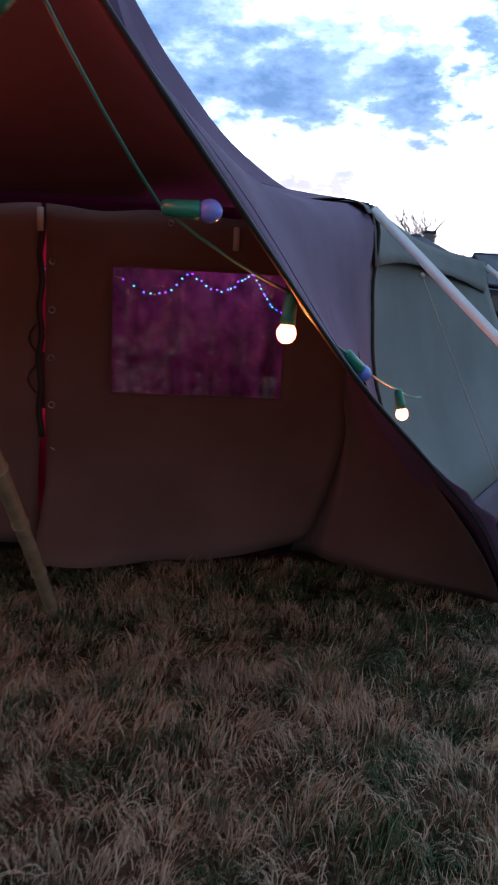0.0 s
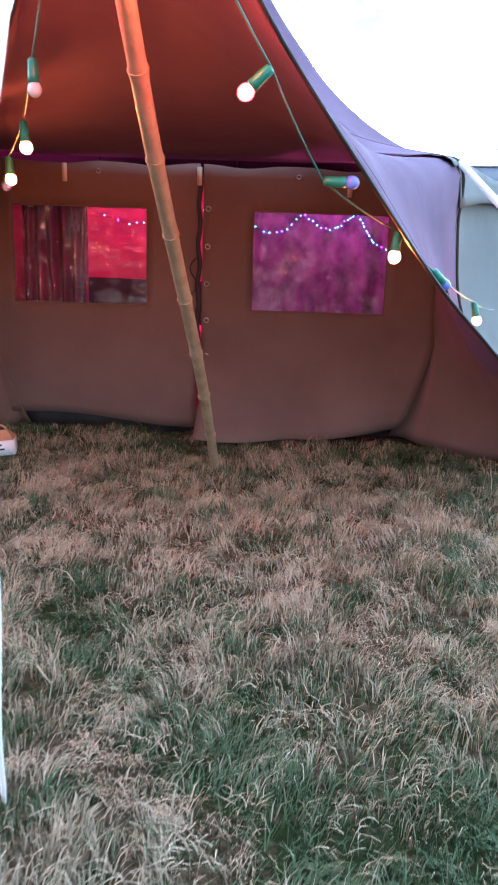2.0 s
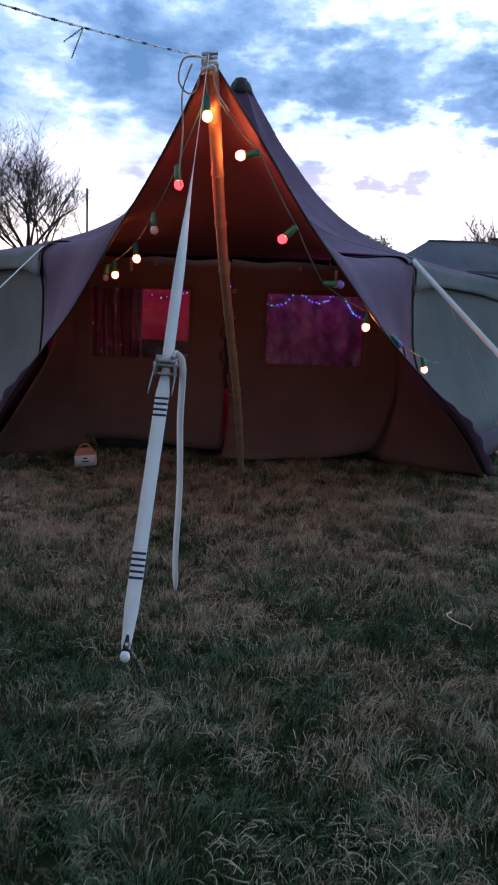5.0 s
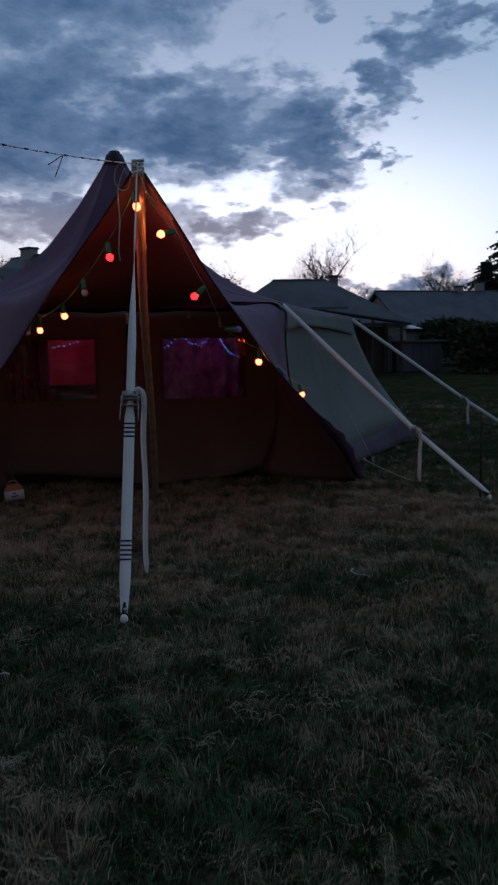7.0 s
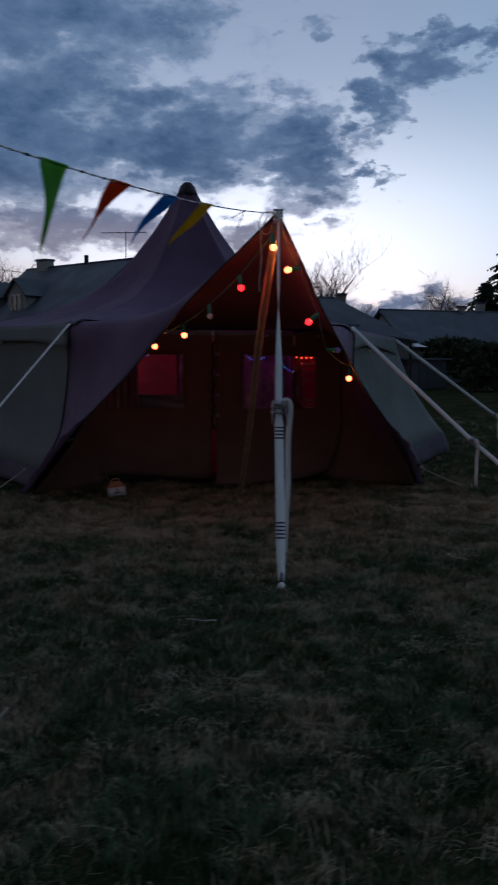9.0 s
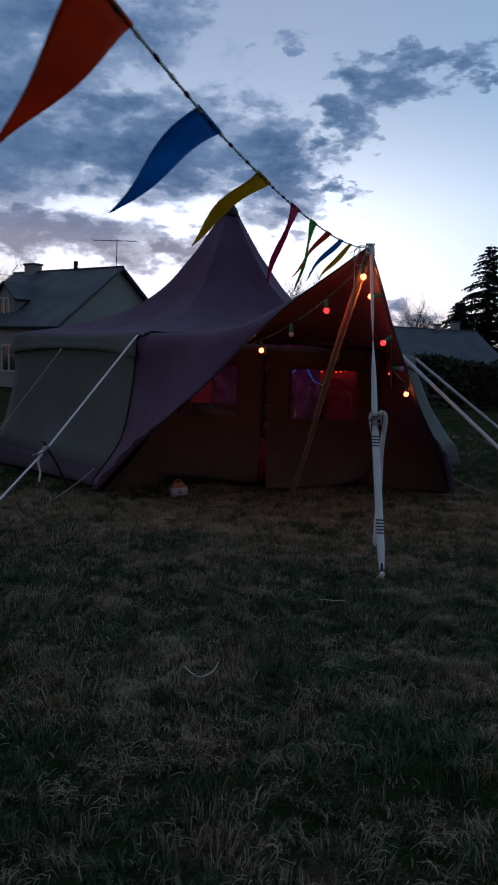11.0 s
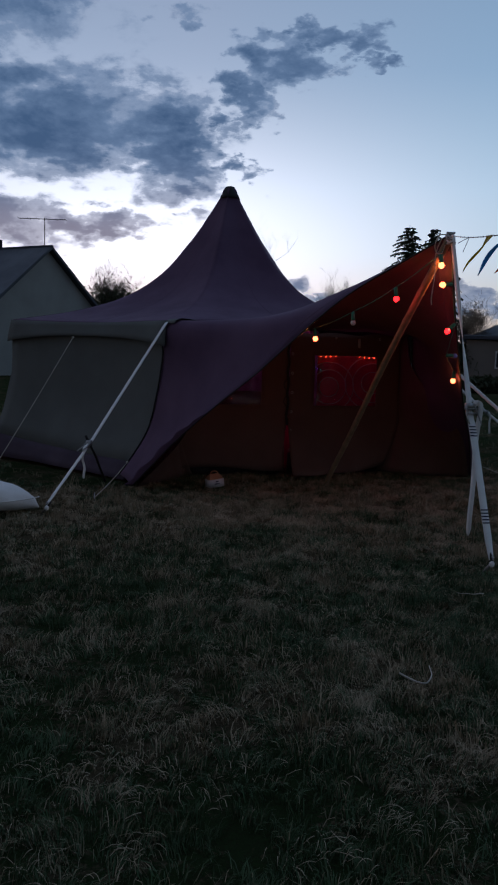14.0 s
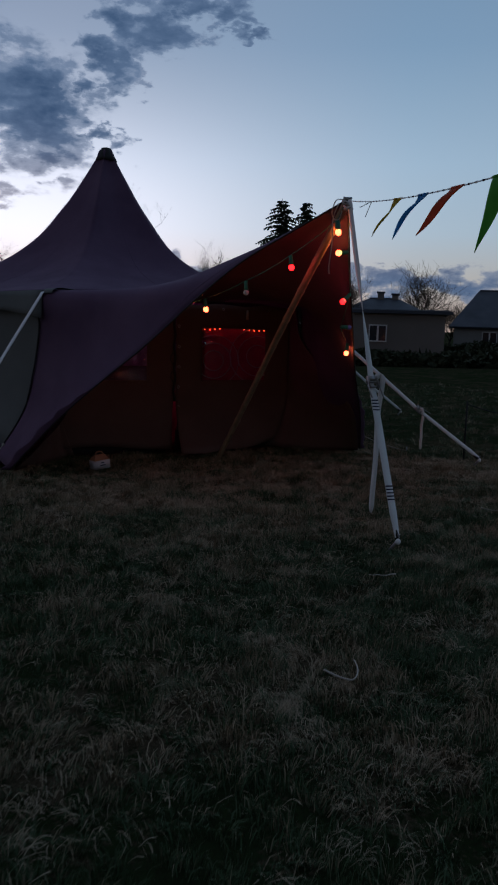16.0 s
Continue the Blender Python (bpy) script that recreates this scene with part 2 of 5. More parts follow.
def sweep(points, radius, sides=8, caps=True):
    """A tube along points; radius is a number or a function of 0..1."""
    pts = [Vector(p) for p in points]
    verts, n = [], len(pts)
    up = Vector((0, 0, 1))
    for i, p in enumerate(pts):
        d = (pts[min(i + 1, n - 1)] - pts[max(i - 1, 0)]).normalized()
        a = d.cross(up if abs(d.z) < 0.95 else Vector((1, 0, 0))).normalized()
        b = d.cross(a)
        r = radius(i / (n - 1)) if callable(radius) else radius
        verts += [p + (a * math.cos(k * math.tau / sides) + b * math.sin(k * math.tau / sides)) * r for k in range(sides)]
    faces = grid_faces(n, sides, wrap=True)
    if caps: faces += [tuple(range(sides - 1, -1, -1)), tuple(range((n - 1) * sides, n * sides))]
    return verts, faces


def ribbon(points, width, across, thick=0.004):
    """A flat strap along points; across is its width's direction."""
    pts = [Vector(p) for p in points]
    verts, n = [], len(pts)
    for i, p in enumerate(pts):
        d = (pts[min(i + 1, n - 1)] - pts[max(i - 1, 0)]).normalized()
        w = across(i / (n - 1)) if callable(across) else Vector(across)
        w = (w - d * w.dot(d)).normalized()
        t = d.cross(w).normalized() * thick / 2
        wd = width(i / (n - 1)) if callable(width) else width
        verts += [p - w * wd / 2 - t, p + w * wd / 2 - t, p + w * wd / 2 + t, p - w * wd / 2 + t]
    return verts, grid_faces(n, 4, wrap=True) + [(3, 2, 1, 0), tuple(range(4 * n - 4, 4 * n))]


def box_mesh(lo, hi, m=None, bevel=0.0):
    bm = bmesh.new()
    bmesh.ops.create_cube(bm, size=1)
    for v in bm.verts: v.co = Vector([lo[i] + (v.co[i] + 0.5) * (hi[i] - lo[i]) for i in range(3)])
    if bevel: bmesh.ops.bevel(bm, geom=bm.edges[:], offset=bevel, segments=2, affect="EDGES")
    if m is not None: bm.transform(m)
    bm.verts.index_update()
    out = [v.co.copy() for v in bm.verts], [tuple(v.index for v in f.verts) for f in bm.faces]
    bm.free()
    return out


def ball(at, r, seg=16, rings=10, squash=1.0, axis=(0, 0, 1)):
    q = Vector((0, 0, 1)).rotation_difference(Vector(axis).normalized())
    verts = []
    for i in range(rings + 1):
        a = math.pi * i / rings
        for j in range(seg):
            b = math.tau * j / seg
            verts.append(Vector(at) + q @ Vector((math.sin(a) * math.cos(b) * r, math.sin(a) * math.sin(b) * r, math.cos(a) * r * squash)))
    return verts, grid_faces(rings + 1, seg, wrap=True)


def joined(*meshes):
    verts, faces = [], []
    for v, f in meshes:
        n = len(verts)
        verts += list(v)
        faces += [tuple(i + n for i in q) for q in f]
    return verts, faces


def along(points, s):
    """The place at s in 0..1 on a smooth line through points, evenly by index."""
    p = [Vector(q) for q in points]
    x = max(0.0, min(1.0, s)) * (len(p) - 1)
    i = min(int(x), len(p) - 2)
    f = x - i
    a, b, c, d = p[max(i - 1, 0)], p[i], p[i + 1], p[min(i + 2, len(p) - 1)]
    return 0.5 * ((2 * b) + (c - a) * f + (2 * a - 5 * b + 4 * c - d) * f * f + (3 * b - a - 3 * c + d) * f ** 3)


def wob(x, y, z, s=1.0, seed=0):
    return noise.noise(Vector((x * s + seed * 7.3, y * s - seed * 3.1, z * s)))

# ---------------------------------------------------------------- ground


def height(x, y):
    return 0.03 * wob(x, y, 0, 0.5) + 0.022 * wob(x, y, 3, 1.9) + 0.012 * wob(x, y, 7, 4.5)


def build_ground():
    xs = sorted({round(v, 3) for v in [-900, -400, -180, -90, -50, -30, -20, -14] + [-10 + 0.25 * i for i in range(65)] + [10, 16, 24, 36, 60, 100, 200, 400, 900]})
    ys = sorted({round(v, 3) for v in [-900, -300, -90, -40, -20, -13] + [-9 + 0.25 * i for i in range(81)] + [13, 16, 20, 26, 36, 50, 80, 140, 300, 900]})
    verts = [(x, y, height(x, y) - 0.03 if abs(x) < 15 and abs(y) < 15 else -0.03) for y in ys for x in xs]
    ob = new("ground", flat_mesh("ground", verts, grid_faces(len(ys), len(xs)), TURF))
    tagged(ob, "field of short dry and green grass", "ground", kind="structure")


build_ground()


def build_grass():
    """Blades over the stretch of field that the walk passes, sparser further off."""
    rng = np.random.default_rng(4)
    spots = []
    for count, x0, x1, y0, y1, size in ((185000, -3.2, 2.4, -3.4, 4.75, 0.85), (290000, -7.0, 3.2, -6.5, 3.9, 1.0), (45000, -9, 12, 3.2, 16, 1.5)):
        tufts = rng.uniform((x0, y0), (x1, y1), (count // 14, 2))
        own = rng.integers(0, len(tufts), count)
        p = tufts[own] + rng.normal(0, 0.022 * size, (count, 2))
        away = np.arctan2(p[:, 1] - tufts[own][:, 1], p[:, 0] - tufts[own][:, 0]) + rng.normal(0, 0.7, count)
        vigour = np.where(rng.random(len(tufts)) < 0.07, rng.uniform(1.5, 2.3, len(tufts)), rng.uniform(0.5, 1.25, len(tufts)))[own]
        keep = (np.hypot(p[:, 0] + 1.48, p[:, 1] - 7.2) > 3.75) | ((p[:, 1] < 4.6) & (np.abs(p[:, 0] + 1.1) < 2.1))
        spots.append(np.c_[p, np.full(len(p), size), away, vigour][keep])
    p = np.concatenate(spots)
    away, vigour = p[:, 3], p[:, 4]
    p = p[:, :3]
    n = len(p)
    patch = np.array([noise.noise(Vector((x * 1.3, y * 1.3, 5.0))) + 0.5 * noise.noise(Vector((x * 4, y * 4, 9.0))) for x, y, _ in p])
    tall = (0.020 + 0.028 * rng.random(n) ** 2 + 0.024 * patch.clip(-0.6, 1)) * p[:, 2] * vigour
    swirl = np.array([2.6 * noise.noise(Vector((x * 2.3, y * 2.3, 1.0))) + 1.4 * noise.noise(Vector((x * 6, y * 6, 4.0))) for x, y, _ in p]) * 2.4
    flat = np.array([noise.noise(Vector((x * 3.1, y * 3.1, 12.0))) for x, y, _ in p])
    mat_ = np.clip(0.6 + 1.9 * flat, 0, 1)
    tall = tall * (1.35 - 0.85 * mat_)
    lean = rng.uniform(0.3, 1.6, n) * tall + mat_ * rng.uniform(0.02, 0.085, n) * p[:, 2]
    flow = np.where(rng.random(n) < 0.35 + 0.5 * mat_, swirl + rng.normal(0, 0.45, n), away)
    dx, dy = np.cos(flow), np.sin(flow)
    wide = rng.uniform(0.001, 0.003, n) * p[:, 2] * 1.05
    turn = rng.uniform(0, np.pi, n)
    wx, wy = np.cos(turn) * wide, np.sin(turn) * wide
    z0 = np.array([height(x, y) for x, y, _ in p]) - 0.035
    v = np.zeros((n, 5, 3))
    v[:, 0] = np.c_[p[:, 0] - wx, p[:, 1] - wy, z0]
    v[:, 1] = np.c_[p[:, 0] + wx, p[:, 1] + wy, z0]
    mx, my = p[:, 0] + dx * lean * 0.35, p[:, 1] + dy * lean * 0.35
    v[:, 2] = np.c_[mx + wx * 0.8, my + wy * 0.8, z0 + 0.03 + tall * 0.62]
    v[:, 3] = np.c_[mx - wx * 0.8, my - wy * 0.8, z0 + 0.03 + tall * 0.62]
    v[:, 4] = np.c_[p[:, 0] + dx * lean, p[:, 1] + dy * lean, z0 + 0.03 + tall]
    me = bpy.data.meshes.new("grass")
    me.vertices.add(n * 5)
    me.vertices.foreach_set("co", v.ravel())
    b = np.arange(n)[:, None] * 5
    loops = np.concatenate([b + [0, 1, 2, 3], b + [3, 2, 4]], 1).ravel()
    me.loops.add(n * 7)
    me.loops.foreach_set("vertex_index", loops)
    me.polygons.add(n * 2)
    start = np.c_[np.arange(n) * 7, np.arange(n) * 7 + 4].ravel()
    me.polygons.foreach_set("loop_start", start)
    me.materials.append(BLADES)
    me.update(calc_edges=True)
    me.validate()
    tagged(new("grass", me), "short matted meadow grass, part dry straw, part green", "grass", kind="stuff")


def build_straw():
    """Loose dead stems, each a thin bent strip lying on the turf."""
    rng = np.random.default_rng(9)
    n, k = 34000, 7
    heaps = rng.uniform((-7.0, -5.5), (3.0, 3.8), (n // 18, 2))
    own = rng.integers(0, len(heaps), n)
    p = heaps[own] + rng.normal(0, 0.05, (n, 2))
    lie = rng.uniform(0, math.tau, len(heaps))[own]
    dry = np.array([noise.noise(Vector((x * 1.1, y * 1.1, 21.0))) + 0.6 * noise.noise(Vector((x * 3.3, y * 3.3, 2.0))) for x, y in p])
    keep = dry + rng.normal(0, 0.25, n) > 0.0
    p, lie = p[keep], lie[keep]
    n = len(p)
    z0 = np.array([height(x, y) for x, y in p])
    size = rng.uniform(0.035, 0.115, n) * rng.uniform(0.6, 1.0, n)
    a = lie + rng.normal(0, 0.6, n)
    bend = rng.normal(0, 0.6, n)
    rise = rng.uniform(0.004, 0.032, n)
    wide = rng.uniform(0.0007, 0.0017, n)
    v = np.zeros((n, k, 2, 3))
    x, y = p[:, 0].copy(), p[:, 1].copy()
    for i in range(k):
        s = i / (k - 1)
        z = z0 + 0.006 + rise * np.sin(np.pi * np.minimum(1, 0.15 + s * 0.9))
        w = wide * (1.1 - 0.8 * s)
        v[:, i, 0] = np.c_[x - np.sin(a) * w, y + np.cos(a) * w, z]
        v[:, i, 1] = np.c_[x + np.sin(a) * w, y - np.cos(a) * w, z + 0.001]
        x, y, a = x + np.cos(a) * size / (k - 1), y + np.sin(a) * size / (k - 1), a + bend / (k - 1) + rng.normal(0, 0.12, n)
    b = (np.arange(n) * k * 2)[:, None] + np.arange(k - 1)[None] * 2
    b = b.reshape(-1, 1)
    me = bpy.data.meshes.new("straw")
    me.from_pydata(v.reshape(-1, 3).tolist(), [], (b + [0, 1, 3, 2]).tolist())
    me.materials.append(STRAW)
    tagged(new("straw", me), "loose bent pale straw stems strewn over the grass", "straw", kind="stuff")


build_grass()
build_straw()

# ---------------------------------------------------------------- tent
CENTRE = Vector((-1.48, 7.2, 0))
TOP = Vector((-0.88, 0.75, 2.88))
CORNERS = [Vector((0.58, 4.44, 2.05)), Vector((2.12, 7.75, 1.97)), Vector((0.2, 10.3, 2.05)), Vector((-3.3, 10.2, 2.05)), Vector((-4.95, 6.9, 2.05)), Vector((-2.995, 4.13, 2.05))]
tent = thing("tent", "plum canvas bell tent with olive walls and an open porch", "tent", (-1.48, 7.2, 0))
PROFILE = [(0.0, 4.385), (0.028, 4.37), (0.05, 4.2), (0.1, 3.92), (0.15, 3.65), (0.2, 3.42), (0.3, 3.0), (0.42, 2.67), (0.55, 2.44), (0.7, 2.28), (0.85, 2.17), (1.0, 2.08)]


def rim(a):
    """Point on the eave, a in 0..6 round the corners, with slightly hollow sides."""
    i, f = int(a) % 6, a - int(a)
    p = CORNERS[i].lerp(CORNERS[(i + 1) % 6], f)
    inward = (CENTRE - p)
    inward.z = 0
    return p + inward.normalized() * (0.26 if i == 5 else 0.12) * math.sin(math.pi * f) + Vector((0, 0, (0.05 if i == 5 else -0.03) * math.sin(math.pi * f)))


def build_roof():
    n = 96
    verts = []
    rings = [tuple(along([(f, 0, z) for f, z in PROFILE], k / 44))[::2] for k in range(45)]
    for f, z in rings:
        for j in range(n):
            e = rim(j * 6 / n)
            crease = 0.02 * f * math.cos(j * 6 / n * math.tau) * (1 - f)
            zz = z + (e.z - 2.05) * f + crease + 0.012 * wob(e.x, e.y, f * 4, 1.2) * f
            verts.append((CENTRE.x + (e.x - CENTRE.x) * max(f, 0.001), CENTRE.y + (e.y - CENTRE.y) * max(f, 0.001), zz))
    piece("roof", verts, grid_faces(len(rings), n, wrap=True), PURPLE, tent, "plum canvas roof drawn up to a blunt point", thick=0.006)
    for j in range(12):   # seams down the roof
        pts = [Vector(verts[k * n + j * 8]) + Vector((0, 0, 0.003)) for k in range(4, 45)]
        v, f = sweep(pts, 0.0035, 5)
        piece("seam", v, f, PURPLE, tent, "flat-felled roof seam")
    # cap on the point
    v, f = sweep([CENTRE + Vector((0, 0, z)) for z in (4.21, 4.27, 4.33, 4.405, 4.415)], lambda s: (0.172, 0.142, 0.112, 0.075, 0.045)[round(s * 4)], 16)
    piece("peak_cap", v, f, BLACK, tent)
    for i in range(5):   # olive valance and wall of each closed side
        n = 25
        va, wa, ma = [], [], []
        for k in range(5):
            for j in range(n):
                e = rim(i + j / (n - 1))
                o = (e - CENTRE)
                o.z = 0
                o.normalize()
                fold = 0.012 * math.sin(j * 1.9 + k) * k / 4
                hang = 0.048 + 0.035 * abs(2 * j / (n - 1) - 1) ** 2.5
                va.append(e + o * (0.02 + 0.018 * k + fold) + Vector((0, 0, 0.032 - hang * k)))
        for k in range(10):
            s = k / 9
            for j in range(n):
                f = j / (n - 1)
                e = rim(i + f)
                o = (e - CENTRE)
                o.z = 0
                o.normalize()
                out = -0.02 + 0.05 * s + 0.26 * s ** 3 + 0.03 * wob(e.x, e.y, s * 3, 1.4) - 0.16 * math.sin(math.pi * f) * s * (1 - s)
                out += 0.72 * s ** 1.15 * (f ** 1.6 if i == 0 else (1 - f) ** 1.6 if i == 1 else 0)
                near = (1 - f) ** 2 if i == 0 else f ** 2 if i == 4 else 0
                seam = along(BACK_R if i == 0 else BACK_L, 0.43 + 0.57 * s * 0.93)
                if near: seam = seam + o * -0.012
                wa.append(e + o * out + Vector((0, 0, 0.024 - (e.z - 0.30 + 0.1 * math.sin(math.pi * f)) * s)))
                if near: wa[-1] = wa[-1].lerp(seam, near * min(1, s * 4))
        for k in range(4):
            for j in range(n):
                p = wa[9 * n + j]
                o = (p - CENTRE)
                o.z = 0
                o.normalize()
                ma.append(p + o * (0.006 + 0.04 * k + 0.02 * math.sin(j * 0.8) * k / 3) + Vector((0, 0, 0.02 - (p.z + 0.02) * k / 3)))
        piece("valance", va, grid_faces(5, n), OLIVE, tent, "olive canvas valance under the eave", thick=0.005)
        piece("wall_panel", wa, grid_faces(10, n), OLIVE, tent, "olive canvas tent wall", thick=0.005)
        piece("mud_flap", ma, grid_faces(4, n), FLAP, tent, "dark plum ground flap along the wall's foot", thick=0.004)


EDGE_R = [TOP, (-0.60, 1.15, 2.50), (-0.36, 1.50, 2.15), (-0.06, 1.92, 1.78), (0.32, 2.46, 1.33), (0.71, 3.0, 0.95), (1.10, 3.52, 0.55), (1.42, 4.0, 0.04)]
EDGE_L = [TOP, (-1.13, 1.25, 2.65), (-1.43, 1.75, 2.38), (-1.74, 2.09, 2.05), (-2.2, 2.54, 1.50), (-2.61, 2.87, 1.08), (-3.0, 3.18, 0.65), (-3.48, 3.55, 0.04)]
MID = Vector((-1.2, 4.44, 2.035))
BACK_R = [MID, (-0.6, 4.49, 2.035), (0.0, 4.5, 2.04), (0.58, 4.47, 2.06), (0.62, 4.43, 1.6), (0.68, 4.41, 1.1), (0.92, 4.40, 0.6), (1.52, 4.42, 0.06)]
BACK_L = [MID, (-1.8, 4.39, 2.035), (-2.4, 4.33, 2.04), (-2.995, 4.16, 2.06), (-3.02, 4.2, 1.6), (-3.08, 4.28, 1.1), (-3.2, 4.35, 0.6), (-3.55, 4.32, 0.06)]
build_roof()


def awning_at(u, v):
    """A point of the awning: u from edge foot to edge foot, v from the free edge back to the eave."""
    e, b = (along(EDGE_R, u), along(BACK_R, u)) if u >= 0 else (along(EDGE_L, -u), along(BACK_L, -u))
    p = e.lerp(b, v)
    sag = math.sin(math.pi * v) * (1 if u > 0 else 1 - 0.9 * min(1, max(0, -u - 0.3) / 0.25))
    inn = (Vector((-1.1, 3.2, 0.9)) - p).normalized()
    p += inn * (0.10 + 0.02 * wob(p.x, p.y, p.z, 1.6)) * sag * min(1, 0.35 + abs(u))
    p += inn * (0.022 * math.sin(u * 34 + 5 * v) + 0.014 * wob(u * 9, v * 2, 1)) * math.sqrt(v) * sag * max(0, abs(u) - 0.25) / 0.75
    return p, inn


def build_awning():
    cols, rows = 61, 22
    verts = [awning_at(j / (cols - 1) * 2 - 1, k / (rows - 1))[0] for k in range(rows) for j in range(cols)]
    for side in (1, -1):   # olive strip lying on the awning below the eave, deepest at the corner
        band = []
        for k in range(5):
            for j in range(25):
                f = j / 24
                p, inn = awning_at(side * 0.445 * f, 1 - (0.02 + 0.075 * f ** 2.5) * k / 4)
                band.append(p - inn * (0.014 + 0.004 * k + 0.006 * math.sin(j * 0.9) * k / 4) + Vector((0, 0, 0.008)))
        piece("eave_band", band, grid_faces(5, 25), OLIVE, tent, "olive strip along the front eave", thick=0.004)
    for edge, side in ((EDGE_R, 1), (EDGE_L, -1)):   # loose hem flaring out beyond the edge rope
        flare = []
        for k in range(4):
            for j in range(31):
                f = j / 30
                p = along(edge, 0.70 + 0.30 * f)
                w = 0.1 * min(1, f * 2.2) * (1 + 0.2 * math.sin(j * 1.1))
                flare.append(p + Vector((side * 0.85, 0.28 + 0.08 * math.sin(j * 0.8), 0.05)) * w * k / 3)
        piece("hem_flare", flare, grid_faces(4, 31), PURPLE, tent, "loose plum hem beyond the edge rope", thick=0.004)
    piece("awning", verts, grid_faces(rows, cols), PURPLE, tent, "plum canvas porch awning stretched to a peak", thick=0.005)
    for side in (range(31, 60), range(1, 30)):   # hem line set in from the edge
        k = 1
        pts = [(verts[k * cols + j] * 0.55 + verts[(k + 1) * cols + j] * 0.45) for j in side]
        v, f = sweep(pts, 0.0055, 5)
        piece("hem_seam", v, f, PURPLE, tent, "stitched hem along the awning")
    for side, edge in (("r", EDGE_R), ("l", EDGE_L)):
        pts = [along(edge, s / 40) for s in range(41)]
        v, f = sweep(pts, 0.009, 6)
        piece("edge_rope", v, f, BLACK, tent, "dark rope sewn along the awning's edge")
    for back in (BACK_R, BACK_L):
        pts = [along(back, 0.43 + 0.57 * s / 24) + Vector((0.014 if back is BACK_R else -0.014, -0.012, 0)) for s in range(25)]
        v, f = sweep(pts, 0.011, 6)
        piece("zip_seam", v, f, BLACK, tent, "black zip down the awning's side")


build_awning()

WALL_A, WALL_B = Vector((-3.02, 4.38, 0)), Vector((0.62, 4.67, 0))
SPLIT = -1.2


def wall_at(x, z, bulge=1.0):
    f = (x - WALL_A.x) / (WALL_B.x - WALL_A.x)
    y = WALL_A.y + (WALL_B.y - WALL_A.y) * f
    y += bulge * (0.03 * wob(x, 0, z, 1.1, 2) + 0.012 * wob(x, 0, z, 4, 5)) + 0.16 * max(0, 1 - z / 0.9) ** 2 * (0.6 + wob(x, 0, 0, 1.5, 4))
    return Vector((x, y, z))


WINDOWS = [(-2.60, -1.60, 0.985, 1.69), (-0.815, 0.17, 0.975, 1.69)]


def FOLD(z):
    """Where the front panel turns into the side flap, drawn in towards the ground."""
    return 0.57 - 0.26 * max(0.0, 1 - z / 0.85) ** 1.6


